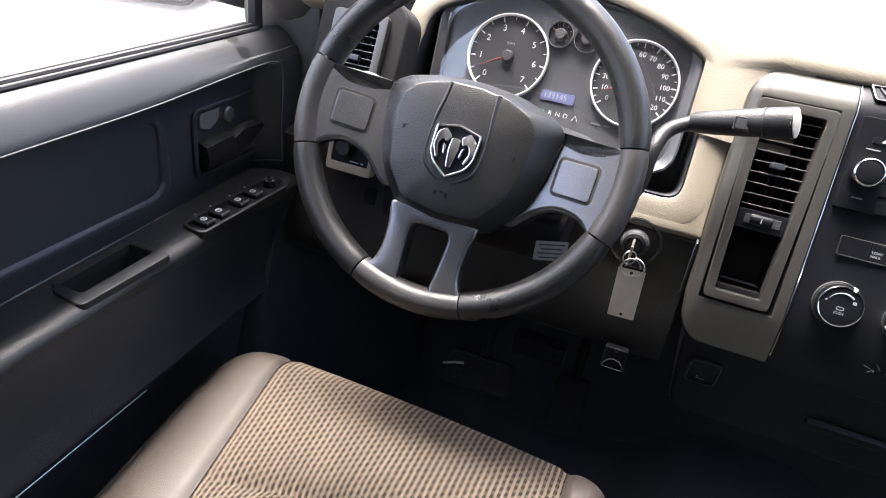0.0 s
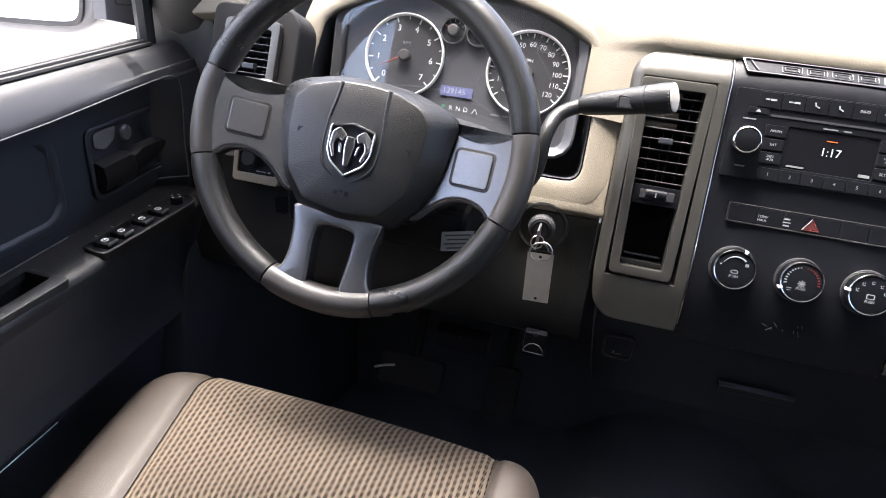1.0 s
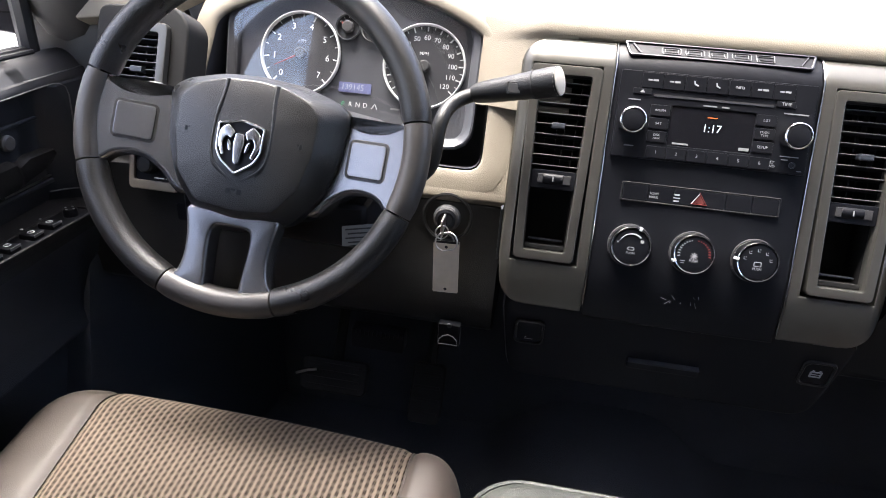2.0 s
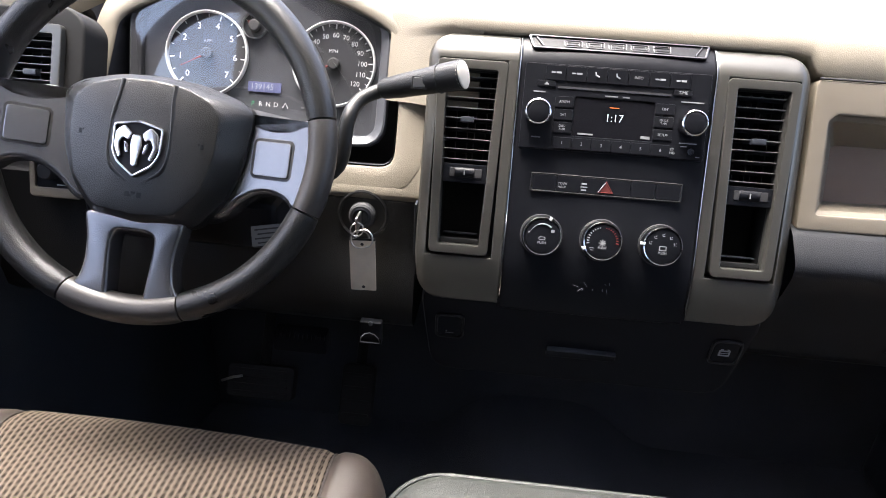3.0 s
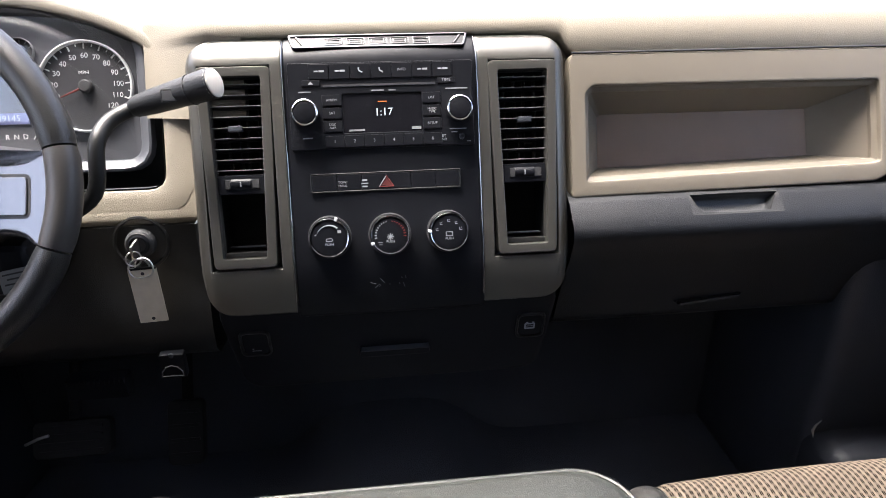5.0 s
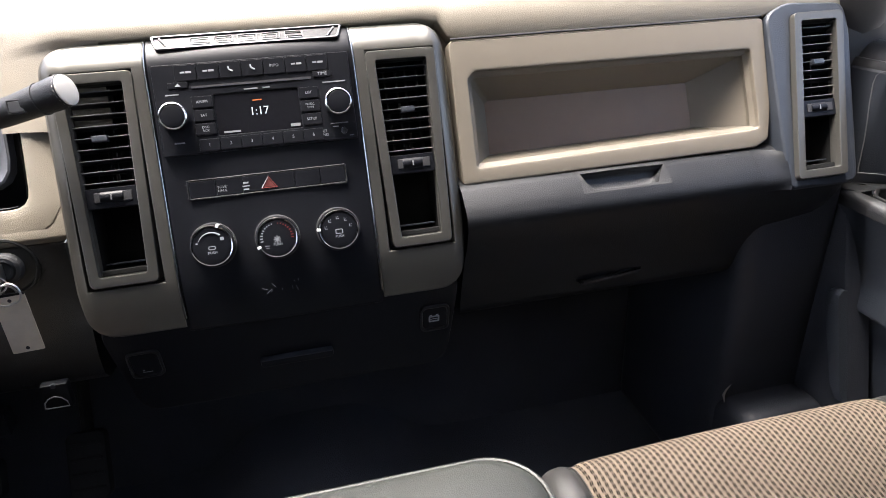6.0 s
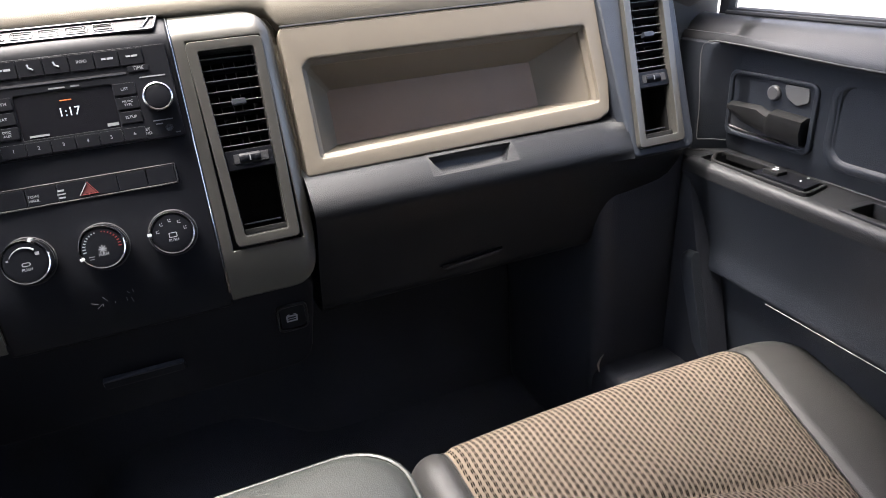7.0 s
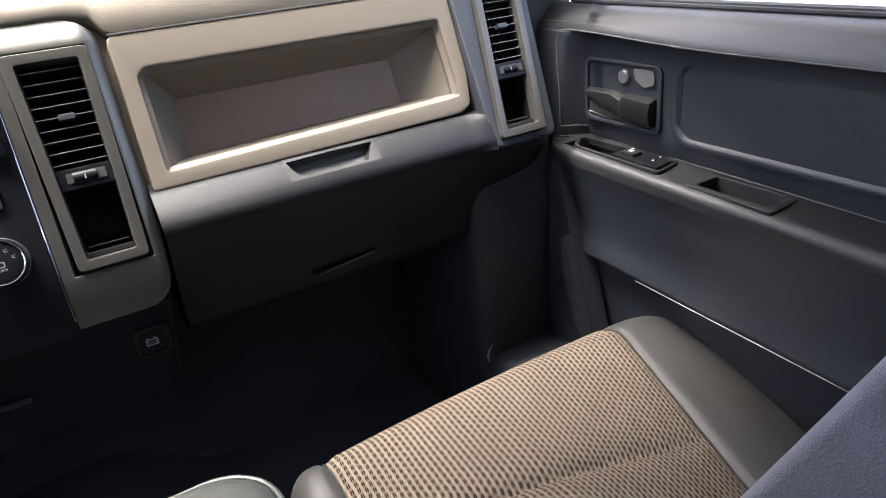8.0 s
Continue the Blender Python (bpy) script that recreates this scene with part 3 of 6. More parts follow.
# bright seam strip by the stack, and the grille-like access cover at the lower edge
part("side_gasket", box(-0.2265, -0.2235, 0.92, 0.95, 0.56, 0.63, 0.001), GREY_TRIM, dashboard)
bm = box(-0.415, -0.34, 0.905, 0.93, 0.40, 0.43, 0.004)
for k in range(12):
    box(-0.41 + k * 0.006, -0.4075 + k * 0.006, 0.902, 0.908, 0.424, 0.431, 0.0005, bm=bm)
part("access_cover", bm, BLACK_SMOOTH, dashboard, "small dark access cover with fine ribs")

# lower centre panel under the stack
LF = plane_frame((0, 0.884, 0.53), (0, -0.975, -0.22))
o = round_poly([(-0.196, -0.145), (0.196, -0.145), (0.207, -0.05), (0.212, 0.004), (-0.212, 0.004), (-0.207, -0.05)], 0.03)
part("lower_centre_panel", plate(o, -0.06, 0.0, 0.008, m=LF), BLACK_SMOOTH, dashboard, "black lower centre panel with a pull slot")
part("pull_slot", plate(rrect(-0.044, 0.046, -0.092, -0.078, 0.004), -0.002, 0.006, 0.003, m=LF), BLACK_SMOOTH, dashboard)
part("pull_lip", plate(rrect(-0.043, 0.045, -0.0785, -0.076, 0.001), 0.001, 0.008, 0.0008, m=LF), GREY_TRIM, dashboard)

# storage bin in the passenger side
GF = plane_frame((0, 0.925, 0.638), (0, -0.932, 0.362))
bin_ob = thing("storage_bin", (0.445, 0.95, 0.64), "tan framed open storage bin above the glove box", "storage bin")
o = round_poly([(0.2285, -0.001), (0.640, 0.003), (0.660, 0.012), (0.667, 0.055), (0.667, 0.172), (0.662, 0.1755), (0.234, 0.1755), (0.2305, 0.168)], 0.006)
i = round_poly([(0.250, 0.019), (0.63, 0.0275), (0.646, 0.029), (0.6465, 0.05), (0.644, 0.12), (0.643, 0.134), (0.26, 0.136), (0.251, 0.128)], 0.004)
part("frame", ring_frame(o, i, -0.03, 0.003, 0.0035, m=GF, inner_depth=-0.008), TAN_SMOOTH, bin_ob, "tan moulded bin frame", angle=25)
i2 = offset_poly(i, -0.0055)
deep = []
for x, y in i2:
    q = min(1, max(0, (y - 0.0245) / 0.106))
    deep.append((0.285 + (x - 0.2555) * 0.778, 0.0375 + 0.0705 * q, -0.06))
rings = [[(x, y, -0.004) for x, y in i], [(x, y, -0.008) for x, y in i2], [(x, y, -0.014) for x, y in i2], deep]
part("liner", loft(rings, m=GF), TAN_SMOOTH, bin_ob, "tan inner walls of the bin", angle=30)
b2 = bmesh.new()
b2.faces.new([b2.verts.new((x, y, -0.0598)) for x, y in ((0.27, 0.03), (0.60, 0.03), (0.61, 0.115), (0.27, 0.115))])
part("back_wall", b2, BIN_BROWN, bin_ob, "bin back wall, its tan browned against bluish light", m=GF)

part("top_seam", tube([(0.234, 0.1768, 0.0025), (0.45, 0.1768, 0.0025), (0.664, 0.1768, 0.0025)], 0.0012, 6, m=GF), RUBBER, bin_ob, "dark joint above the frame")

# glove box latch in the ledge
latch = thing("glove_box_latch", (0.44, 0.91, 0.63), "black recessed glove box pull in the ledge", "latch")
LT = plane_frame((0.44, 0.905, 0.6265), (0, -0.66, 0.75))
hole = [(-0.062, 0.0225, -0.0031), (-0.062, 0.007, 0.0), (-0.062, -0.0124, -0.0003), (0.0, -0.0124, -0.0003), (0.06, -0.0124, -0.0003), (0.06, 0.007, 0.0), (0.06, 0.0225, -0.0031), (0.0, 0.0225, -0.0031)]
lip = [(-0.0595, 0.0165), (-0.054, 0.003), (-0.047, -0.0085), (0.0, -0.0095), (0.0425, -0.0085), (0.049, 0.003), (0.0575, 0.0165), (0.0, 0.0172)]
part("cup", loft([hole, [(x, y, -0.0012) for x, y in lip], [(x * 0.98, y * 0.93, -0.003) for x, y in lip]], m=LT), BLACK, latch, "black grained rim of the pull", angle=50)
part("cup_well", loft([[(x * k, y * h + g, z) for x, y in lip] for k, h, g, z in ((0.98, 0.93, 0, -0.003), (0.97, 0.9, 0, -0.005), (0.94, 0.84, 0.001, -0.011), (0.86, 0.6, 0.002, -0.0145), (0.02, 0.02, 0.002, -0.015))], True, False, m=LT), ARM, latch, "smooth dark pull recess", angle=50)
bm = plate(round_poly([(0.39, 0.470), (0.4, 0.464), (0.485, 0.470), (0.49, 0.478)], 0.003), 0.0, 0.008, 0.003, m=Matrix(((1, 0, 0, 0), (0, 0.3, -1, 0.795), (0, 1, 0.3, 0.002), (0, 0, 0, 1))))
part("lower_pull", bm, ARM, dashboard, "worn pull lip under the glove box")


# ---- centre stack ----
def s_grid(xs, ss, hole, mp, depth=0.025):
    """A sheet over a grid with an opening, its edges turned back."""
    b = bmesh.new()
    vs = {}
    for i, x in enumerate(xs):
        for j, s in enumerate(ss):
            vs[i, j] = b.verts.new(mp(x, s))
    for i in range(len(xs) - 1):
        for j in range(len(ss) - 1):
            cx, cs = (xs[i] + xs[i + 1]) / 2, (ss[j] + ss[j + 1]) / 2
            if hole and hole[0] < cx < hole[1] and hole[2] < cs < hole[3]:
                continue
            b.faces.new((vs[i, j], vs[i + 1, j], vs[i + 1, j + 1], vs[i, j + 1]))
    for v in [v for v in b.verts if not v.link_faces]:
        b.verts.remove(v)
    edge = [e for e in b.edges if len(e.link_faces) == 1]
    r = bmesh.ops.extrude_edge_only(b, edges=edge)
    bmesh.ops.translate(b, verts=[g for g in r["geom"] if isinstance(g, bmesh.types.BMVert)], vec=(0, 0, -depth))
    bevel_all(b, 0.0022, 2, 50)
    return b


def roll_back(s):
    d = max(0.0, s - 0.228)
    e = max(0.0, 0.015 - s)
    return -14.0 * d * d - 2.6 * e * e


stack = thing("centre_stack", (0, 0.9, 0.53), "satin bronze-silver centre stack surround with a black middle panel", "centre stack")
for sx in (-1, 1):
    xo, xi = 0.2225, 0.1145

    def wing(x, s):
        """Round the outer corners; roll the top back."""
        ax = abs(x)
        for r, sc in ((0.034, FAS_TOP - 0.034), (0.03, -0.060 + 0.03)):
            cx = xo - r
            out = s > sc if r == 0.034 else s < sc
            if ax > cx and out:
                d = Vector((ax - cx, s - sc))
                m_ = max(abs(d.x), abs(d.y))
                if d.length > 1e-9:
                    d = d * (m_ / d.length)
                ax, s = cx + d.x, sc + d.y
        tap = interp(s, [-0.06, 0.0, 0.25], [0.008, 0.0005, 0.0])
        ax = ax - tap * (ax - xi) / (xo - xi)
        n = 0.004 + roll_back(s) - 36.0 * max(0, ax - 0.2055) ** 2
        return (sx * ax, s, n)

    xs = [sx * q for q in np.concatenate([np.linspace(xi, 0.1275, 4), np.linspace(0.14, 0.2, 6), [0.2055, 0.2085, 0.212, 0.2155, 0.219, xo]])]
    ss = np.concatenate([np.linspace(-0.060, -0.004, 9), np.linspace(0.02, 0.215, 10), [0.2315], np.linspace(0.236, FAS_TOP, 9)])
    part("wing", s_grid(xs, ss, (min(sx * 0.1275, sx * 0.2085), max(sx * 0.1275, sx * 0.2085), -0.004, 0.2315), wing), SATIN, stack, "satin bronze-silver wing round an air vent", m=SF, angle=55)
    part("side_filler", plate(round_poly([(sx * 0.213, 0.07), (sx * 0.236, 0.07), (sx * 0.238, 0.232), (sx * 0.234, 0.257), (sx * 0.213, 0.259)][::sx], 0.004), -0.09, -0.03, 0.003, m=SF), TAN_SHADED, stack, "tan strip beside the stack")
    if sx > 0:
        part("corner_filler", plate([(0.19, 0.24), (0.262, 0.24), (0.262, 0.272), (0.19, 0.272)], -0.09, -0.034, 0.014, m=SF), TAN_SHADED, stack, "tan strip at the corner of the stack")


def ease(t):
    t = min(1.0, max(0.0, t))
    return t * t * (3 - 2 * t)


# the fascia's shoulder swelling forward round the corner of the stack and up into the pad
def spaced(pts, n):
    """The same open line in n even steps."""
    p = np.array(pts, float)
    d = np.concatenate([[0.0], np.cumsum(np.hypot(*np.diff(p, axis=0).T))])
    t = np.linspace(0.0, d[-1], n)
    return np.stack([np.interp(t, d, p[:, 0]), np.interp(t, d, p[:, 1])], 1)


yc = 0.951 + (0.842 - 0.664) * 0.478 - 0.0022
by_hood = [(0.951 + (z - 0.664) * 0.478 - 0.0022, z) for z in np.linspace(0.74, 0.842, 8)] + [(yc + 0.006, 0.8475), (yc + 0.016, 0.853), (yc + 0.035, 0.860), (yc + 0.07, 0.867), (yc + 0.12, 0.8715), (1.22, 0.8725)]
by_stack = [(0.895 + (z - 0.582) * 0.37 + 0.016, z) for z in np.linspace(0.74, 0.825, 8)] + [(0.9982, 0.8298), (1.0022, 0.8404), (1.0102, 0.8512), (1.0244, 0.8604), (1.048, 0.8664), (1.089, 0.8692), (1.22, 0.8712)]
by_hood, by_stack = spaced(by_hood, 60), spaced(by_stack, 60)
rows = []
for x in np.linspace(-0.276, -0.16, 30):
    w = ease((x + 0.274) / 0.078)
    dip = 0.0018 * ease((x + 0.2) / 0.035)
    rows.append([(x, y + dip, z - dip) for y, z in by_hood * (1 - w) + by_stack * w])
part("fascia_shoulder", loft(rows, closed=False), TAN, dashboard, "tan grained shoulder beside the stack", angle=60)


def mid(x, s):
    return (x, s, 0.003 + roll_back(s) + 0.004 * (1 - (x / 0.115) ** 2))


part("middle_panel", s_grid(np.linspace(-0.1125, 0.1125, 16), np.concatenate([np.linspace(-0.066, 0.22, 16), np.linspace(0.226, 0.268, 10)]), None, mid), BLACK_SMOOTH, stack, "black satin middle panel", m=SF, angle=55)
for sx in (-1, 1):
    rows = [[(sx * (0.1125 + dx), s, 0.0048 + roll_back(s) + dz) for dx, dz in ((0.0, -0.01), (0.0001, 0.0), (0.0007, 0.0004), (0.0013, 0.0), (0.0014, -0.01))] for s in np.linspace(-0.05, FAS_TOP, 30)]
    part("bright_strip", loft(rows, closed=False), DARK_CHROME, stack, "thin metal strip", m=SF)

# brand plate at the top of the panel: a recessed strip with plain chrome-edged blocks
BF = SF @ Matrix.Translation((0, 0.2585, roll_back(0.2585) + 0.0075)) @ Matrix.Rotation(radians(-38), 4, "X")
badge = thing("badge_plate", tuple(BF.translation), "chrome framed black plate with plain outlined blocks", "badge")
o = round_poly([(-0.1065, 0.0115), (-0.100, -0.0115), (0.100, -0.0115), (0.1065, 0.0115)], 0.004)
i = round_poly([(-0.0985, 0.0075), (-0.0885, -0.0075), (0.0885, -0.0075), (0.0985, 0.0075)], 0.002)
part("frame", ring_frame(o, offset_poly(o, -0.0028), -0.004, 0.0012, 0.0008, m=BF), BADGE_CHROME, badge, "thin chrome rim")
part("field", plate(offset_poly(o, -0.0025), -0.004, -0.0008, m=BF), BLACK_SMOOTH, badge)
for sx in (-1, 1):
    part("end_bar", tube([(sx * 0.0965, 0.0075, 0.0), (sx * 0.0875, -0.0075, 0.0)], 0.0012, 6, m=BF), BADGE_CHROME, badge)
for k, w in enumerate((0.0215, 0.0215, 0.0215, 0.0215, 0.02)):
    cx = -0.053 + k * 0.0258
    oo = rrect(cx - w / 2, cx + w / 2, -0.006, 0.006, 0.0035 if k < 4 else 0.001)
    part("block", ring_frame(oo, offset_poly(oo, -0.0009), -0.003, 0.0002, 0.0003, m=BF), BADGE_CHROME, badge)
    ii = offset_poly(oo, -0.0035)
    part("block_core", ring_frame(ii, offset_poly(ii, -0.0006), -0.003, 0.0, 0.0002, m=BF), BADGE_CHROME, badge)


# ---- air vents ----
def vent(name, m, xl, xr, s0, s1, shear, n_slat, group, tab_x, frame_mat, lean=0.0, pocket=True):
    """A tall vent: slats above, a thumb wheel bar and an open pocket below."""
    v = thing(name, tuple((m @ Vector(((xl + xr) / 2 + shear * (s1 + s0) / 2, (s0 + s1) / 2, 0)))), "black louvred air vent with a pocket below in a satin frame", "air vent", group)

    def q(x, s):
        return (x + shear * s + lean * (1 - (s - s0) / (s1 - s0)) * (1 if x < (xl + xr) / 2 else -1), s)

    e = 0.0115
    o = round_poly([q(xl, s0), q(xr, s0), q(xr, s1), q(xl, s1)], 0.007)
    i = round_poly([q(xl + e, s0 + e), q(xr - e, s0 + e), q(xr - e, s1 - e), q(xl + e, s1 - e)], 0.003)
    part("frame", ring_frame(o, i, -0.02, 0.0055, 0.0016, m=m, inner_depth=-0.012), frame_mat, v, "satin bronze-silver frame", angle=40)
    part("inner_bevel", loft([[(x, y, z) for x, y in offset_poly(i, d_)] for z, d_ in ((0.0032, 0.003), (-0.004, -0.0006), (-0.012, -0.0008))], m=m), frame_mat, v, angle=30)
    # dark duct behind
    rings = [[(x, y, -0.006) for x, y in i], [(x, y, -0.05) for x, y in offset_poly(i, -0.001)]]
    bm = loft(rings, m=m)
    b2 = bmesh.new()
    b2.faces.new([b2.verts.new((x, y, -0.05)) for x, y in offset_poly(i, -0.001)])
    b2.transform(m)
    part("duct", join(bm, b2), PEDAL, v)
    top, low = s1 - e, s0 + e
    span = top - low
    sb = low + (span * 0.472 if pocket else 0.004)
    for k in range(n_slat):
        s = top - 0.0075 - k * (top - sb - 0.012) / (n_slat - 1)
        a, b = q(xl + e + 0.0006, s)[0], q(xr - e - 0.0006, s)[0]
        bm = box(a, b, -0.0008, 0.0008, -0.013, 0.0, 0.0005, 1, m=m @ Matrix.Translation((0, s, -0.004)) @ Matrix.Rotation(radians(-12), 4, "X"))
        sl = part("slat", bm, SLAT, v)
        # Paler strip along the slat's front, put in as its edge highlight.
        part("edge", box(a, b, -0.0005, 0.0005, -0.0003, 0.0008, 0.0002, 1, m=m @ Matrix.Translation((0, s, -0.004)) @ Matrix.Rotation(radians(-12), 4, "X")), HANDLE_GREY, sl)
    for f in (0.2, 0.43, 0.65, 0.87):
        x = (xl + e) * (1 - f) + (xr - e) * f
        a, b = q(x, sb)[0], q(x, top)[0]
        bm = loft([[(a - 0.0007, sb + 0.004, z), (a + 0.0007, sb + 0.004, z), (b + 0.0007, top - 0.002, z), (b - 0.0007, top - 0.002, z)] for z in (-0.036, -0.022)], caps=True, m=m)
        part("vane", bm, SLAT, v)
    s = sb + (top - sb) * 0.47
    x = q(tab_x, s)[0]
    part("tab", box(x - 0.008, x + 0.008, s - 0.0035, s + 0.0035, -0.006, 0.004, 0.0015, m=m), GREY_TRIM, v, "grey louvre tab")
    if not pocket:
        return v
    # wheel bar
    a, b = q(xl + e, sb - 0.01)[0], q(xr - e, sb - 0.01)[0]
    bar = part("wheel_bar", box(a + 0.0004, b - 0.0004, sb - 0.0235, sb - 0.001, -0.014, -0.001, 0.0015, m=m), BLACK_SMOOTH, v)
    part("slot", box(a + 0.009, b - 0.006, sb - 0.017, sb - 0.006, -0.003, 0.0002, 0.001, m=m), RUBBER, bar)
    xm = (a + b) / 2
    bm = lathe([(0.0, -0.012), (0.0068, -0.012), (0.0075, -0.011), (0.0075, 0.011), (0.0068, 0.012), (0.0, 0.012)], 24, m=m @ Matrix.Translation((xm, sb - 0.0115, -0.0052)) @ Matrix.Rotation(radians(90), 4, "Y"))
    part("thumb_wheel", bm, BLACK_SMOOTH, v, "black thumb wheel")
    part("wheel_mark", box(xm - 0.0007, xm + 0.0007, sb - 0.0145, sb - 0.0085, 0.001, 0.0026, m=m), GREY_PRINT, v)
    # pocket sill
    a, b = q(xl + e, low)[0], q(xr - e, low)[0]
    part("pocket_step", box(a + 0.001, b - 0.001, low + 0.001, low + 0.007, -0.04, -0.004, 0.001, m=m), PEDAL, v)
    part("pocket_lip", box(a + 0.004, b - 0.004, low + 0.012, low + 0.0135, -0.03, -0.014, 0.0004, m=m), GREY_TRIM, v)
    return v


vent("air_vent", SF, -0.2105, -0.1265, -0.0015, 0.2305, 0.0, 9, "dashboard air vents", -0.172, SATIN, 0.006)
vent("air_vent", SF, 0.1265, 0.2105, -0.0015, 0.2305, 0.0, 9, "dashboard air vents", 0.172, SATIN, 0.006)
vent("air_vent", RF, 0.677, 0.754, 0.0, 0.222, 0.12, 9, "dashboard air vents", 0.715, SATIN)
vent("air_vent", LVF, -0.7285, -0.6515, 0.112, 0.225, 0.0, 9, "dashboard air vents", -0.69, SATIN, pocket=False)

# ---- instrument cluster ----
CF = plane_frame((-0.435, 1.02, 0.775), (0, -0.927, 0.375))
cluster = thing("instrument_cluster", (-0.435, 1.02, 0.69), "grey instrument cluster with white ringed gauges and red needles", "instrument cluster")
face_o = round_poly([(-0.166, -0.092), (0.146, -0.092), (0.146, 0.05), (0.11, 0.078), (0.0, 0.085), (-0.11, 0.078), (-0.172, 0.05)], 0.02)
part("face", plate(face_o, -0.02, -0.004, m=CF), CLUSTER_GREY, cluster, "blue-grey cluster face")
# bright inner frame at the side and foot
rings = [[(x, y, z) for x, y in offset_poly(face_o, d_)] for d_, z in ((-0.002, -0.006), (-0.001, 0.002), (0.001, 0.0035), (0.010, 0.009), (0.0125, 0.008), (0.0125, -0.01))]
part("bezel", loft([r[2:13] for r in rings], closed=False, m=CF), BEZEL, cluster, "pale blue-grey inner bezel", angle=50)
part("dark_bezel", loft([r[12:] + r[:3] for r in rings], closed=False, m=CF), LINER, cluster, "dark part of the inner bezel", angle=50)


def gauge(cx, cy, r, name, ring_mat=WHITE_PRINT):
    g = part(name, lathe([(0.0, -0.0035), (r * 0.97, -0.0035), (r * 0.985, 0.0), (r, 0.0)], 48, m=CF, cx=cx, cy=cy), DIAL, cluster, "charcoal dial")
    part("ring", lathe([(r * 0.955, -0.003), (r * 0.965, 0.0022), (r * 0.985, 0.003), (r * 1.005, 0.0022), (r * 1.015, -0.003)], 56, m=CF, cx=cx, cy=cy), ring_mat, g, "pale bright gauge ring")
    return g


def ticks(g, cx, cy, r0, r1, angles, w, mat=WHITE_PRINT):
    for a in angles:
        mm = CF @ Matrix.Translation((cx, cy, -0.003)) @ Matrix.Rotation(radians(a), 4, "Z")
        part("tick", box(r0, r1, -w / 2, w / 2, -0.0002, 0.0004, m=mm), mat, g)


def needle(g, cx, cy, r, a, mat=RED_PRINT):
    mm = CF @ Matrix.Translation((cx, cy, 0)) @ Matrix.Rotation(radians(a), 4, "Z")
    bm = loft([[(x, -w, -0.0005), (x, w, -0.0005), (x, w * 0.4, 0.001), (x, -w * 0.4, 0.001)] for x, w in ((-0.006, 0.0014), (0.01, 0.0014), (r, 0.0004))], caps=True, m=mm)
    part("needle", bm, mat, g, "red needle")
    part("needle_hub", lathe([(0.0, 0.004), (0.006, 0.0038), (0.0078, 0.002), (0.008, -0.002)], 24, m=CF, cx=cx, cy=cy), RUBBER, g)


TX, TY, TR = -0.083, 0.0, 0.0545
tach = gauge(TX, TY, TR, "rev_counter")
spans = np.linspace(226, -44, 8)
ticks(tach, TX, TY, TR * 0.82, TR * 0.94, spans, 0.0016)
ticks(tach, TX, TY, TR * 0.87, TR * 0.94, np.linspace(226, -44, 15), 0.0009)
for k, a in enumerate(spans):
    letters(str(k), TX + TR * 0.68 * math.cos(radians(a)), TY + TR * 0.68 * math.sin(radians(a)), 0.0115, -0.0028, tach, WHITE_PRINT, CF)
letters("RPM", TX, TY + 0.0165, 0.006, -0.0028, tach, GREY_PRINT, CF)
needle(tach, TX, TY, TR * 0.72, 207)
SX, SY, SR = 0.085, -0.002, 0.054
speedo = gauge(SX, SY, SR, "speedometer")
spans = np.linspace(219, -39, 13)
ticks(speedo, SX, SY, SR * 0.83, SR * 0.94, spans, 0.0016)
ticks(speedo, SX, SY, SR * 0.88, SR * 0.94, np.linspace(219, -39, 25), 0.0009)
for k, a in enumerate(spans):
    letters(str(k * 10), SX + SR * 0.68 * math.cos(radians(a)), SY + SR * 0.68 * math.sin(radians(a)), 0.0088, -0.0028, speedo, WHITE_PRINT, CF)
letters("MPH", SX - 0.002, SY + 0.0165, 0.006, -0.0028, speedo, WHITE_PRINT, CF)
needle(speedo, SX, SY, SR * 0.72, 203)
for cx, a in ((-0.0215, 150), (0.0135, 150)):
    g = gauge(cx, 0.0395, 0.0165, "small_gauge", GREY_PRINT)
    ticks(g, cx, 0.0395, 0.0118, 0.0148, np.linspace(150, 30, 5), 0.0008)
    needle(g, cx, 0.0395, 0.011, a)
odo = part("odometer", plate(rrect(-0.0265, 0.0175, -0.044, -0.031, 0.001), -0.004, -0.0025, m=CF), LCD_BACK, cluster, "violet odometer screen")
letters("139145", -0.0075, -0.0375, 0.0105, -0.002, odo, LCD_ODO, CF)
for k, ch in enumerate("PRND"):
    letters(ch, -0.019 + k * 0.0102, -0.0593, 0.0085, -0.0035, cluster, GREEN_LIT if ch == "P" else WHITE_PRINT, CF)
bm = tube([(0.021, -0.0625, -0.003), (0.0245, -0.056, -0.003), (0.028, -0.0625, -0.003)], 0.0007, 5, m=CF)
part("low_gear_mark", bm, WHITE_PRINT, cluster)
bars([(0.052, -0.06, 0.012, 0.003), (0.066, -0.06, 0.008, 0.003)], -0.0034, CF, GREY_PRINT, cluster)
ln = part("lens", plate(offset_poly(face_o, -0.004), 0.0, 0.001, m=plane_frame((-0.435, 0.9995, 0.775), (0, -0.968, 0.25))), LENS, cluster, "clear curved lens over the dials")
ln.visible_shadow = False

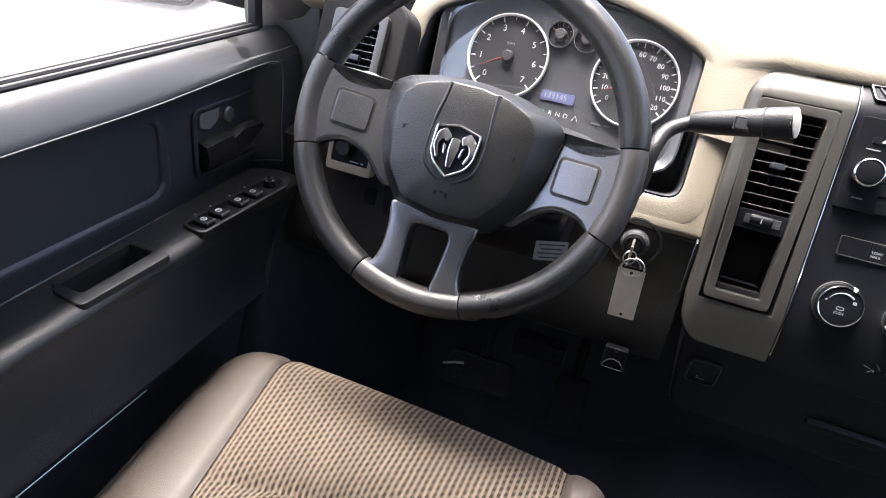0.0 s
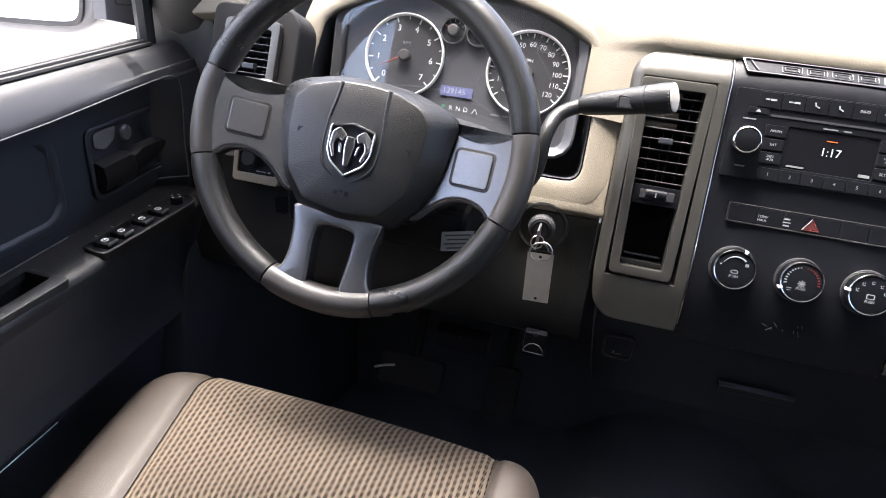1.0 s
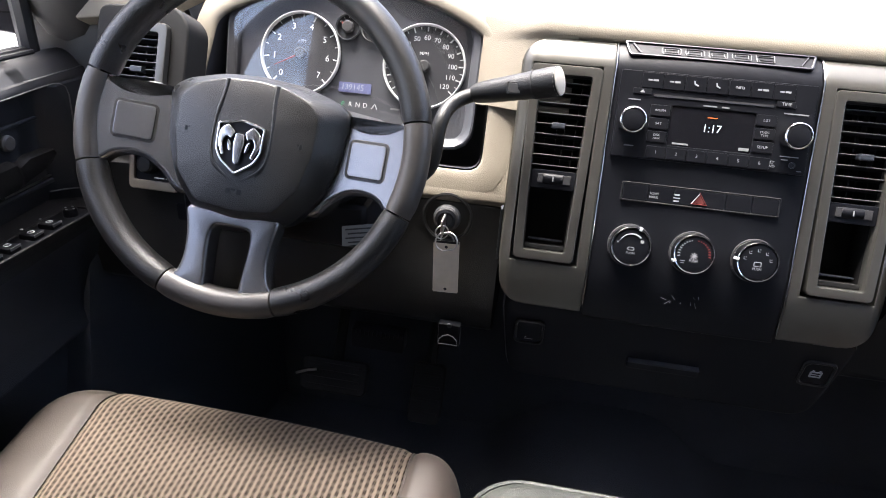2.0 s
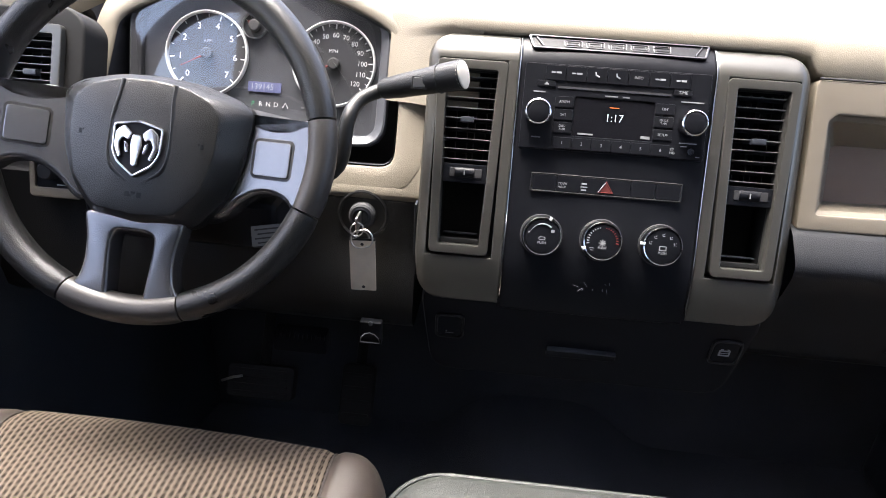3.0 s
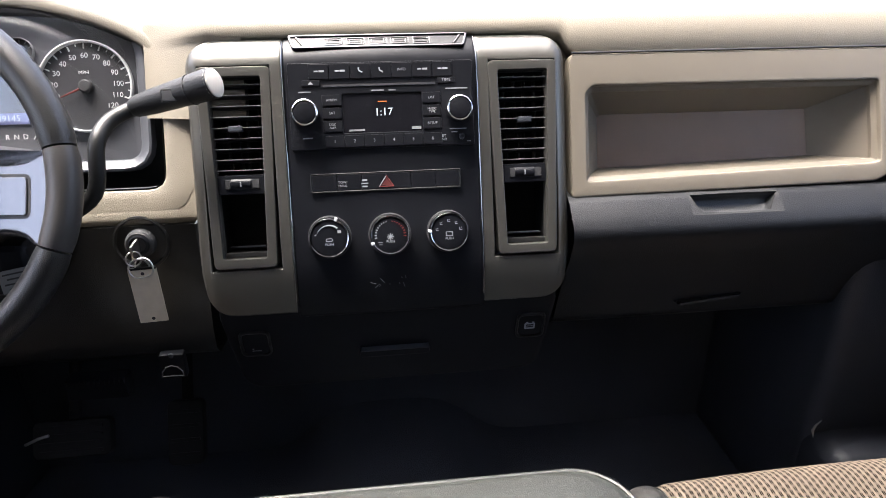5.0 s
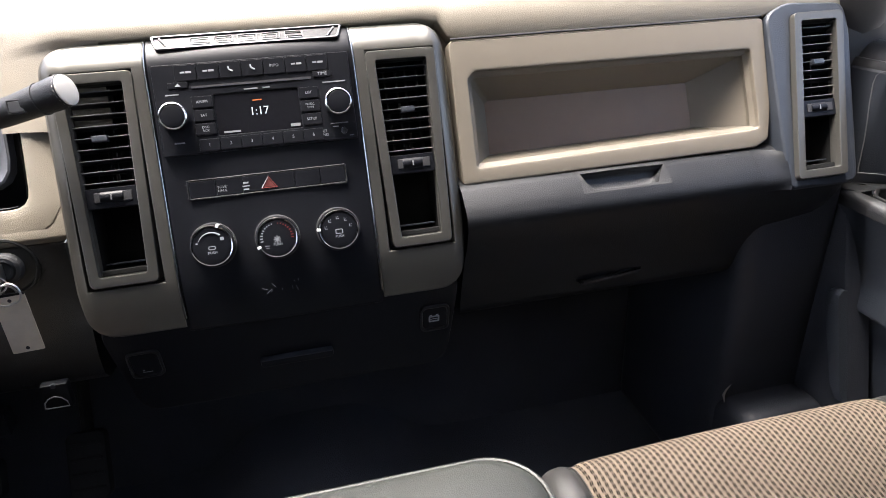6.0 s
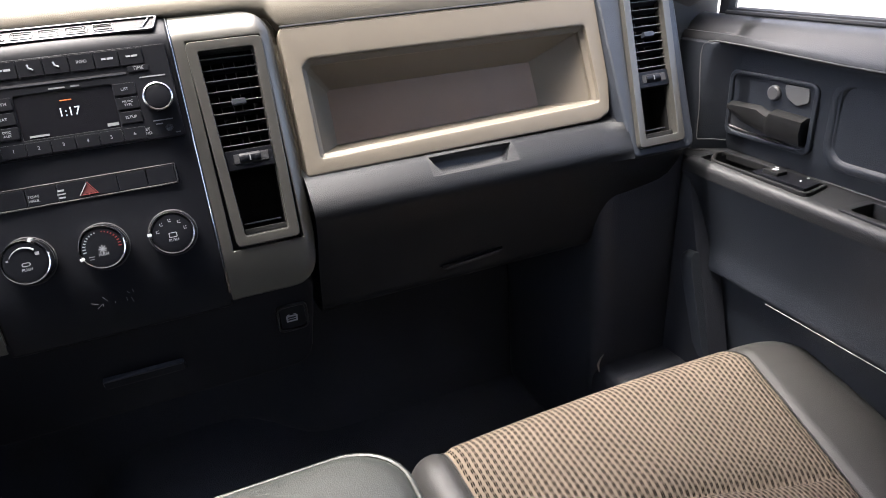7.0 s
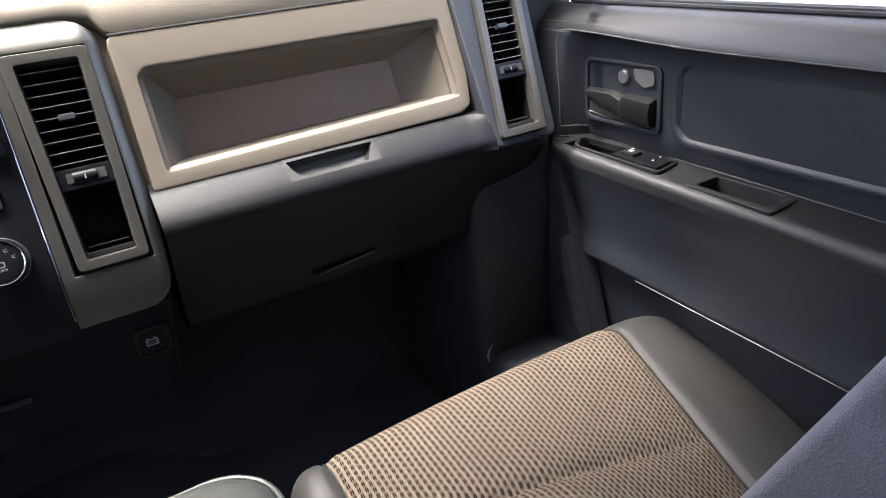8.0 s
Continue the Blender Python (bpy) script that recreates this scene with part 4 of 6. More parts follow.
# ---- radio ----
radio = thing("radio", (0, 0.96, 0.72), "black car radio with two chrome ringed knobs and a lit clock", "car radio")
RZ = 0.0055
body = part("faceplate", ring_frame(rrect(-0.1068, 0.1068, 0.1325, 0.2312, 0.002), rrect(-0.046, 0.046, 0.1505, 0.1955, 0.0015), -0.01, RZ + 0.0042, 0.001, m=SF, inner_depth=-0.002), BLACK_SMOOTH, radio, "black satin radio face")
part("screen", plate(rrect(-0.046, 0.046, 0.1505, 0.1955, 0.001), -0.01, RZ + 0.0028, m=SF), GLOSS_BLACK, radio, "dark glossy display")
ZT = RZ + 0.0044
letters("1:17", 0.001, 0.1735, 0.0125, RZ + 0.0031, radio, LCD, SF)
bars([(-0.031, 0.1535, 0.018, 0.0028), (0.0385, 0.1545, 0.011, 0.0045)], RZ + 0.003, SF, GREY_PRINT, radio)
# No lamp: a small glow put in for an orange reflection on the display.
part("warm_glint", box(-0.0055, 0.0055, 0.1853, 0.1865, RZ + 0.0028, RZ + 0.0031, m=SF), AMBER, radio, "glowing strip in place of a warm reflection")
for k in range(7):
    x = -0.0715 + k * 0.0238
    bt = part("button", plate(rrect(x - 0.0114, x + 0.0114, 0.2125, 0.2295, 0.001), RZ, ZT + 0.0012, 0.0006, m=SF), BLACK_SMOOTH, radio)
    if k == 4:
        letters("INFO", x, 0.2215, 0.0044, ZT + 0.0014, bt, DIM_PRINT, SF)
    elif k in (2, 3):
        bm = tube([(x - 0.002, 0.2245, ZT + 0.0014), (x - 0.0012, 0.221, ZT + 0.0014), (x + 0.0026, 0.219, ZT + 0.0014)], 0.0009, 6, m=SF)
        part("symbol", bm, DIM_PRINT, bt)
    else:
        bars([(x - 0.0028, 0.2215, 0.0045, 0.0022), (x + 0.0035, 0.2215, 0.006, 0.0028)], ZT + 0.0013, SF, DIM_PRINT, bt)
part("disc_slot", box(-0.0675, 0.0625, 0.2046, 0.2064, ZT - 0.002, ZT + 0.0003, m=SF), RUBBER, radio, "thin black disc slot")
part("slot_lip", box(-0.0675, 0.0625, 0.2038, 0.2046, ZT - 0.001, ZT + 0.0006, m=SF), GREY_TRIM, radio)
for x, s in ((-0.081, 0.2083), (0.0755, 0.2083)):
    bt = part("button", plate(rrect(x - 0.0105, x + 0.0105, 0.205, 0.2115, 0.001), RZ, ZT + 0.0012, 0.0006, m=SF), BLACK_SMOOTH, radio)
    if x < 0:
        part("symbol", plate([(x - 0.003, 0.2068), (x + 0.003, 0.2068), (x, 0.2102)], 0, ZT + 0.0016, m=SF), DIM_PRINT, bt)
    else:
        letters("TIME", x, 0.2083, 0.005, ZT + 0.0014, bt, DIM_PRINT, SF)
bars([(-0.005, 0.1985, 0.015, 0.002), (0.012, 0.1985, 0.008, 0.002)], ZT + 0.0002, SF, GREY_PRINT, radio)
for x, names in ((-0.0585, ("AM/FM", "SAT", "DISC\nAUX")), (0.0575, ("LIST", "MUSIC\nTYPE", "SETUP"))):
    for k, w in enumerate(names):
        s = 0.1885 - k * 0.0148
        bt = part("button", plate(rrect(x - 0.0108, x + 0.0108, s - 0.0062, s + 0.0062, 0.001), RZ, ZT + 0.001, 0.0006, m=SF), BLACK_SMOOTH, radio)
        letters(w, x, s, 0.0036 if "\n" in w else 0.0041, ZT + 0.0012, bt, DIM_PRINT, SF)
for k in range(6):
    x = -0.057 + k * 0.0228
    bt = part("button", plate(rrect(x - 0.011, x + 0.011, 0.1345, 0.1478, 0.001), RZ, ZT + 0.001, 0.0006, m=SF), BLACK_SMOOTH, radio)
    letters(str(k + 1), x, 0.1412, 0.0052, ZT + 0.0012, bt, DIM_PRINT, SF)
letters("SET\nRND", 0.0695, 0.1415, 0.0042, ZT + 0.0004, radio, DIM_PRINT, SF)
part("socket", lathe([(0.0, 0.0), (0.0022, 0.0), (0.0024, 0.0012), (0.0036, 0.0014), (0.0038, 0.0)], 20, m=SF @ Matrix.Translation((0.092, 0.1425, ZT))), GREY_TRIM, radio)
bars([(-0.0885, 0.1985, 0.014, 0.0018), (0.0875, 0.1985, 0.026, 0.0018), (-0.088, 0.146, 0.011, 0.002), (0.0875, 0.1515, 0.02, 0.0016), (0.083, 0.1478, 0.007, 0.0016), (0.1, 0.1365, 0.005, 0.0015)], ZT + 0.0002, SF, GREY_PRINT, radio)
for x in (-0.0885, 0.0885):
    km = SF @ Matrix.Translation((x, 0.1738, ZT - 0.001))
    kn = part("knob", lathe([(0.0, 0.0185), (0.0105, 0.0185), (0.0122, 0.0178), (0.0125, 0.017)], 40, m=km), BLACK_SMOOTH, radio, "black knob cap")
    part("chrome_ring", lathe([(0.0125, 0.017), (0.0128, 0.0182), (0.0138, 0.0186), (0.0147, 0.018), (0.0152, 0.0165), (0.0152, 0.0)], 44, m=km), CHROME, kn, "chrome knob ring")

# ---- switch bank ----
bank = thing("switch_bank", (0, 0.93, 0.665), "black switch strip with a red hazard triangle", "switch panel")
part("tray", ring_frame(rrect(-0.0885, 0.0885, 0.0828, 0.1048, 0.002), rrect(-0.0868, 0.0868, 0.0842, 0.1032, 0.0015), 0.002, 0.0085, 0.0006, m=SF), BLACK, bank, angle=60)
for k in range(6):
    x0 = -0.0866 + k * 0.0289
    part("switch", plate(rrect(x0 + 0.0003, x0 + 0.0285, 0.0845, 0.1029, 0.001), 0.001, 0.0085, 0.0008, m=SF), BLACK_SMOOTH, bank)
letters("TOW/\nHAUL", -0.051, 0.0918, 0.0040, 0.0087, bank, DIM_PRINT, SF)
bars([(-0.0255, 0.0955, 0.006, 0.0025), (-0.0255, 0.0918, 0.008, 0.0016), (-0.0255, 0.0882, 0.006, 0.0022)], 0.0087, SF, DIM_PRINT, bank)
tri_o, tri_i = [(-0.0092, 0.0868), (0.0092, 0.0868), (0.0, 0.1003)], [(-0.0076, 0.0878), (0.0076, 0.0878), (0.0, 0.0989)]
part("hazard_triangle", ring_frame(tri_o, tri_i, 0.006, 0.0092, 0.0003, m=SF), RED_PRINT, bank, "red hazard triangle")
part("triangle_core", plate(offset_poly(tri_i, -0.0006), 0.006, 0.0089, m=SF), DIM_RED, bank, "dull red middle of the triangle")
part("triangle_edge", tube([(-0.0088, 0.0872, 0.0093), (-0.0006, 0.0992, 0.0093)], 0.00045, 5, m=SF), DIM_PRINT, bank, "pale left edge of the triangle")

# ---- climate controls ----
climate = thing("climate_controls", (0, 0.905, 0.61), "three black rotary heater knobs with chrome rings", "heater controls")
for kx, x in enumerate((-0.0698, 0.0008, 0.0702)):
    km = SF @ Matrix.Translation((x, 0.0305, 0.005))
    part("seat", lathe([(0.0255, 0.0), (0.0255, 0.0022), (0.0245, 0.0028), (0.0235, 0.001)], 48, m=km), RUBBER, climate)
    kn = part("knob", lathe([(0.0, 0.0172), (0.0185, 0.0172), (0.0205, 0.0165), (0.0208, 0.0155)], 48, m=km), BLACK_SMOOTH, climate, "black dished knob face")
    part("chrome_ring", lathe([(0.0208, 0.0158), (0.0212, 0.0178), (0.0222, 0.0182), (0.0232, 0.0168), (0.0238, 0.0125), (0.024, 0.0)], 52, m=km), CHROME, kn, "chrome knob ring")
    a0 = (68, 204, 175)[kx]
    pm = km @ Matrix.Rotation(radians(a0), 4, "Z")
    part("pointer", box(0.0205, 0.0248, -0.0016, 0.0016, 0.010, 0.0188, 0.0006, m=pm), WHITE_PRINT, kn, "white pointer")
    letters("PUSH", 0, -0.0078, 0.0042, 0.0174, kn, DIM_PRINT, km)
    if kx == 0:
        pts = [(0.0145 * math.cos(a), 0.0145 * math.sin(a), 0.0174) for a in np.linspace(radians(155), radians(48), 16)]
        part("scale", tube(pts, [0.0002 + 0.0009 * k / 15 for k in range(16)], 6, m=km), DIM_PRINT, kn)
        bars([(0.0118, 0.0068, 0.0038, 0.0045), (-0.0155, 0.004, 0.002, 0.002)], 0.0174, km, DIM_PRINT, kn)
        part("symbol", ring_frame(rrect(-0.004, 0.004, -0.0045, -0.0005, 0.002), rrect(-0.0032, 0.0032, -0.0038, -0.0012, 0.0013), 0.0168, 0.0175, m=km), DIM_PRINT, kn)
    elif kx == 1:
        for lo, hi, mt in ((190, 105, DIM_PRINT), (80, -5, RED_PRINT)):
            bm = bmesh.new()
            for a in np.linspace(lo, hi, 9):
                w = 0.0024 * (0.35 + abs(a - 92) / 100)
                box(0.0155, 0.0155 + w, -0.0006, 0.0006, 0.0170, 0.0175, m=km @ Matrix.Rotation(radians(a), 4, "Z"), bm=bm)
            part("scale", bm, mt, kn)
        bm = bmesh.new()
        for a in range(0, 180, 45):
            box(-0.0042, 0.0042, -0.0004, 0.0004, 0.0170, 0.0175, m=km @ Matrix.Translation((0, -0.0022, 0)) @ Matrix.Rotation(radians(a), 4, "Z"), bm=bm)
        part("symbol", bm, DIM_PRINT, kn)
        bars([(-0.0118, -0.0085, 0.0055, 0.0013), (-0.0118, -0.011, 0.004, 0.001)], 0.0174, km, GREY_PRINT, kn)
    else:
        bm = bmesh.new()
        for a in (165, 128, 90, 52, 15):
            mm = km @ Matrix.Translation((0.0145 * math.cos(radians(a)), 0.0135 * math.sin(radians(a)), 0)) @ Matrix.Scale(0.7, 4, (1, 0, 0)) @ Matrix.Scale(0.7, 4, (0, 1, 0))
            box(-0.0026, -0.0018, -0.002, 0.0022, 0.0170, 0.0175, m=mm, bm=bm)
            box(-0.0022, 0.0018, -0.0024, -0.0016, 0.0170, 0.0175, m=mm, bm=bm)
            box(0.0006, 0.0026, 0.0004, 0.0012, 0.0170, 0.0175, m=mm @ Matrix.Rotation(radians(40), 4, "Z"), bm=bm)
        part("air_symbols", bm, DIM_PRINT, kn)
        part("symbol", ring_frame(rrect(-0.0042, 0.0042, -0.005, 0.0005, 0.001), rrect(-0.0033, 0.0033, -0.0042, -0.0003, 0.0006), 0.0168, 0.0175, m=km), DIM_PRINT, kn)

# small scuffs of pale dust on the lower panel
rng = random.Random(4)
bm = bmesh.new()
for k in range(9):
    x, s, a = rng.uniform(-0.025, 0.02), rng.uniform(-0.032, -0.020), rng.uniform(0, 3.1)
    w = rng.uniform(0.0008, 0.004)
    box(-w, w, -0.0002, 0.0002, -0.0002, 0.0003, m=SF @ Matrix.Translation((x, s, 0.0069)) @ Matrix.Rotation(a, 4, "Z"), bm=bm)
part("scuffs", bm, GREY_PRINT, stack, "pale scratches")

# power outlet and the plug on the lower panel
for x, nm in ((0.178, "power_outlet"), (-0.172, "power_outlet")):
    om = LF @ Matrix.Translation((x, -0.055, 0.0))
    p = thing(nm, tuple(om.translation), "black capped power outlet in the lower panel", "power outlet", "power outlets")
    part("rim", ring_frame(rrect(-0.019, 0.019, -0.022, 0.02, 0.008), rrect(-0.016, 0.016, -0.019, 0.017, 0.007), -0.004, 0.004, 0.0015, m=om), BLACK, p)
    part("cap", plate(rrect(-0.0155, 0.0155, -0.0185, 0.0165, 0.006), -0.004, 0.002, 0.001, m=om), BLACK_SMOOTH, p)
    if x > 0:
        part("symbol", ring_frame(rrect(-0.008, 0.006, -0.007, 0.003, 0.001), rrect(-0.006, 0.004, -0.005, 0.001, 0.001), 0.001, 0.0025, m=om), DIM_PRINT, p)
        bars([(-0.001, -0.002, 0.012, 0.0012), (-0.005, 0.0045, 0.003, 0.002), (0.003, 0.0045, 0.003, 0.002)], 0.0024, om, DIM_PRINT, p)
    else:
        bars([(0.0, -0.013, 0.011, 0.0012), (-0.004, -0.010, 0.002, 0.003)], 0.0024, om, GREY_PRINT, p)

# ---- steering wheel ----
WHEEL_C, RAKE, YAW, SPIN = Vector((-0.5035, 0.8285, 0.7198)), 26, 3, -4.5
WF = plane_frame(WHEEL_C, (math.cos(radians(RAKE)) * math.sin(radians(YAW)), -math.cos(radians(RAKE)) * math.cos(radians(YAW)), math.sin(radians(RAKE)))) @ Matrix.Rotation(radians(SPIN), 4, "Z")
wheel = thing("steering_wheel", tuple(WHEEL_C), "dark leather steering wheel with satin grey spokes and shield emblem", "steering wheel")
RM, RT = 0.1862, 0.0165


def rim_arc(a0, a1, fat=1.0, n=None):
    """A stretch of the rim from a0 to a1 degrees."""
    n = n or max(8, int(abs(a1 - a0) / 3))
    rings = []
    for k in range(n + 1):
        a = radians(a0 + (a1 - a0) * k / n)
        pinch = 0.94 if k in (0, n) else 1.0
        ring = []
        for j in range(20):
            b = 2 * math.pi * j / 20
            rr = RM + RT * fat * pinch * math.cos(b)
            ring.append((rr * math.cos(a), rr * math.sin(a), RT * 1.12 * fat * pinch * math.sin(b)))
        rings.append(ring)
    return loft(rings, True, True)


for a0, a1 in ((13.6, 166.4), (198.6, 248.8), (289.4, 342.0)):
    part("leather_grip", rim_arc(a0, a1), LEATHER, wheel, "dark grained leather rim section", m=WF)
for a0, a1 in ((-17.4, 13.0), (167.0, 198.0), (249.4, 288.8)):
    part("rim_insert", rim_arc(a0, a1, 0.985), WHEEL_SMOOTH, wheel, "satin dark grey rim section", m=WF)


def resample(pts, c, n=72):
    """An outline taken at even angles about c."""
    out = []
    k = len(pts)
    for j in range(n):
        a = 2 * math.pi * j / n
        d_ = Vector((math.cos(a), math.sin(a)))
        best = None
        for q in range(k):
            p0, p1 = Vector(pts[q]) - Vector(c), Vector(pts[(q + 1) % k]) - Vector(c)
            e_ = p1 - p0
            den = d_.x * e_.y - d_.y * e_.x
            if abs(den) < 1e-12:
                continue
            r_ = (p0.x * e_.y - p0.y * e_.x) / den
            u_ = (p0.x * d_.y - p0.y * d_.x) / den
            if r_ > 0 and -1e-6 <= u_ <= 1 + 1e-6 and (best is None or r_ > best):
                best = r_
        out.append((c[0] + best * d_.x, c[1] + best * d_.y))
    return out


for sx in (-1, 1):
    pts = [(0.06, 0.052), (0.09, 0.043), (0.108, 0.036), (0.13, 0.0305), (0.155, 0.033), (0.168, 0.043), (0.184, 0.046), (0.190, 0.0), (0.184, -0.055), (0.165, -0.06), (0.154, -0.047), (0.136, -0.0425), (0.118, -0.045), (0.1, -0.056), (0.078, -0.08), (0.05, -0.07)]
    pts = [(x, y) for x, y in reversed(pts)] if sx > 0 else [(-x, y) for x, y in pts]
    dish = WF @ Matrix.Translation((sx * 0.172, 0, 0)) @ Matrix.Rotation(radians(-14 * sx), 4, "Y") @ Matrix.Translation((-sx * 0.172, 0, 0))
    sp = part("side_spoke", plate(round_poly(pts, 0.012), -0.016, 0.0095, 0.0075, 2, m=dish), WHEEL_GREY, wheel, "satin grey side spoke", angle=50)
    o = rrect(sx * 0.1355 - 0.0245, sx * 0.1355 + 0.0245, -0.0275, 0.0165, 0.007)
    i = offset_poly(o, -0.003)
    part("panel_groove", ring_frame(o, i, 0.004, 0.0098, 0.0004, m=dish), WHEEL_SMOOTH, sp, "dark joint round the panel")
    part("spoke_panel", plate(i, 0.0, 0.0115, 0.0015, m=dish), WHEEL_GREY, sp, "blank satin spoke panel")
# lower spoke: two legs round an arched window, widening into the rim
lo = round_poly([(0.056, -0.085), (-0.056, -0.085), (-0.049, -0.11), (-0.0475, -0.14), (-0.053, -0.162), (-0.066, -0.166), (-0.064, -0.178), (0.0, -0.192), (0.064, -0.178), (0.066, -0.166), (0.053, -0.162), (0.0475, -0.14), (0.049, -0.11)], 0.010, 5)
li = round_poly([(0.0235, -0.103), (-0.0205, -0.103), (-0.0215, -0.125), (-0.0185, -0.1805), (0.0185, -0.1805), (0.0235, -0.125)], 0.010, 5)
part("lower_spoke", ring_frame(resample(lo, (0, -0.142)), resample(li, (0, -0.142)), -0.016, 0.0105, 0.0045, m=WF), WHEEL_GREY, wheel, "satin grey forked lower spoke", angle=50)
WF = WF @ Matrix.Translation((0.005, 0, 0.002))

# airbag cover: raised octagonal field inside a sloping border, parted by two steps
hp = [(0.0, 0.0665), (0.045, 0.0635), (0.087, 0.052), (0.104, 0.039), (0.097, -0.02), (0.083, -0.057), (0.055, -0.091), (0.0, -0.0985)]
hi = [(0.0, 0.056), (0.033, 0.0535), (0.064, 0.043), (0.077, 0.029), (0.077, -0.01), (0.068, -0.05), (0.043, -0.080), (0.0, -0.085)]


def both_sides(h):
    return [(-x, y) for x, y in reversed(h[1:-1])][::-1] + [h[-1]] + [(x, y) for x, y in reversed(h[1:-1])] + [h[0]]


pad_o = round_poly(both_sides(hp), 0.012, 4)
pad_i = round_poly(both_sides(hi), 0.007, 4)
rings = [[(x, y, -0.025) for x, y in offset_poly(pad_o, 0.001)], [(x, y, -0.004) for x, y in pad_o], [(x, y, 0.001) for x, y in offset_poly(pad_o, -0.003)]]
for f, z in ((0.55, 0.0135), (0.88, 0.0205)):
    rings.append([(p[0] * (1 - f) + q[0] * f, p[1] * (1 - f) + q[1] * f, z) for p, q in zip(pad_o, pad_i)])
rings.append([(x, y, 0.0232) for x, y in pad_i])
for f, z in ((0.97, 0.0242), (0.8, 0.0265), (0.6, 0.0285), (0.4, 0.030), (0.2, 0.031), (0.02, 0.0313)):
    rings.append([(x * f, -0.012 + (y + 0.012) * f, z) for x, y in pad_i])
pad = part("airbag_cover", loft(rings, True, True), LEATHER, wheel, "dark grained airbag cover with a raised octagonal field", m=WF, angle=28)


def dome(x, y):
    """Height of the cover at a point."""
    q = max(abs(x) / 0.072, abs(y + 0.012) / 0.07)
    return interp(q, [0, 0.2, 0.4, 0.6, 0.8, 0.97, 1.0], [0.0313, 0.031, 0.030, 0.0285, 0.0265, 0.0242, 0.0232])


for sx in (-1, 1):
    pts = spline([(sx * x, y, 0) for x, y in ((0.0265, 0.0535), (0.0275, 0.035), (0.0305, 0.010), (0.0305, -0.02), (0.024, -0.038), (0.002, -0.0535))], 5)
    rows = []
    for k, p in enumerate(pts):
        d_ = (pts[min(k + 1, len(pts) - 1)] - pts[max(k - 1, 0)]).normalized()
        o_ = Vector((-d_.y, d_.x, 0)) * sx
        if o_.x * sx < 0:
            o_ = -o_
        fade = max(0.15, min(1, (len(pts) - 1 - k) / 7))
        rows.append([tuple(p + o_ * w + Vector((0, 0, dome(p.x + o_.x * w, p.y + o_.y * w) + dz * fade))) for w, dz in ((-0.0014, -0.0015), (-0.0004, 0.0008), (0.0006, 0.0012), (0.0018, 0.0006), (0.004, -0.0015))])
    part("step", loft(rows, closed=False), LEATHER, pad, m=WF, angle=40)
sh = [(-0.0265, 0.0065), (-0.0255, -0.022), (-0.019, -0.034), (0.0, -0.0475), (0.019, -0.034), (0.0255, -0.022), (0.0265, 0.0065), (0.0, 0.0125)]
sh = round_poly(list(reversed(sh))[::-1], 0.004)
em = WF @ Matrix.Translation((0, 0, 0.0312))
emblem = part("emblem", ring_frame(sh, offset_poly(sh, -0.0032), -0.004, 0.003, 0.0012, m=em), CHROME, wheel, "chrome shield emblem with plain shapes")
part("shield_field", plate(offset_poly(sh, -0.003), -0.004, 0.0004, m=em), BLACK_SMOOTH, emblem)
bm = bmesh.new()
for pts in ([(-0.0045, -0.004), (0.0045, -0.004), (0.0055, -0.015), (0.0028, -0.034), (-0.0028, -0.034), (-0.0055, -0.015)],
            [(0.004, -0.003), (0.012, 0.004), (0.0195, -0.002), (0.0205, -0.016), (0.015, -0.028), (0.0118, -0.026), (0.0155, -0.015), (0.0125, -0.008), (0.0075, -0.011)],
            [(0.0072, -0.013), (0.0115, -0.0105), (0.0095, -0.022), (0.006, -0.0225)]):
    for sx in ((1,) if pts[0][0] < 0 else (1, -1)):
        q = [(sx * x * 1.14, -0.017 + (y + 0.017) * 1.1) for x, y in pts]
        if sum(q[i][0] * q[(i + 1) % len(q)][1] - q[(i + 1) % len(q)][0] * q[i][1] for i in range(len(q))) < 0:
            q = q[::-1]
        plate(round_poly(q, 0.003), -0.001, 0.0042, 0.0016, m=em, bm=bm)
part("plain_relief", bm, CHROME, emblem, "chrome relief shapes")
for x, y, w in ((-0.06, -0.006, 0.012), (0.06, -0.006, 0.012), (0.0, -0.064, 0.021)):
    bars([(x - w * 0.3, y, w * 0.22, 0.007), (x, y + 0.002, w * 0.22, 0.003), (x + w * 0.3, y, w * 0.22, 0.007)], dome(x, y) + 0.0002, WF, BLACK_SMOOTH, pad, thick=0.0005)

# ---- steering column, stalk and shifter ----
col = thing("steering_column", (-0.49, 0.9, 0.62), "black steering column shroud with a paper label", "steering column")
rings = []
for t in np.linspace(0, 1, 7):
    c = Vector((-0.495, 0.835, 0.69)).lerp(Vector((-0.495, 1.0, 0.62)), t)
    w, hh = 0.085 + 0.02 * t, 0.06 + 0.02 * t
    rings.append([c + Vector((x * w, 0.35 * y * hh, y * hh)) for x, y in rrect(-1, 1, -1, 0.75, 0.55, 5)])
part("shroud", loft(rings, True, True), BLACK_SMOOTH, col, "black satin shroud")
rings = []
for x, w, zt in ((-0.57, 0.03, 0.735), (-0.53, 0.045, 0.752), (-0.47, 0.05, 0.757), (-0.42, 0.048, 0.752), (-0.375, 0.042, 0.745), (-0.345, 0.03, 0.735)):
    rings.append([(x, 0.885 + w * c_, zt - 0.042 + 0.03 * s_) for c_, s_ in ((-1, -1), (-0.95, 0.2), (-0.7, 0.8), (-0.3, 1), (0.3, 1), (0.8, 0.7), (1, -1))])
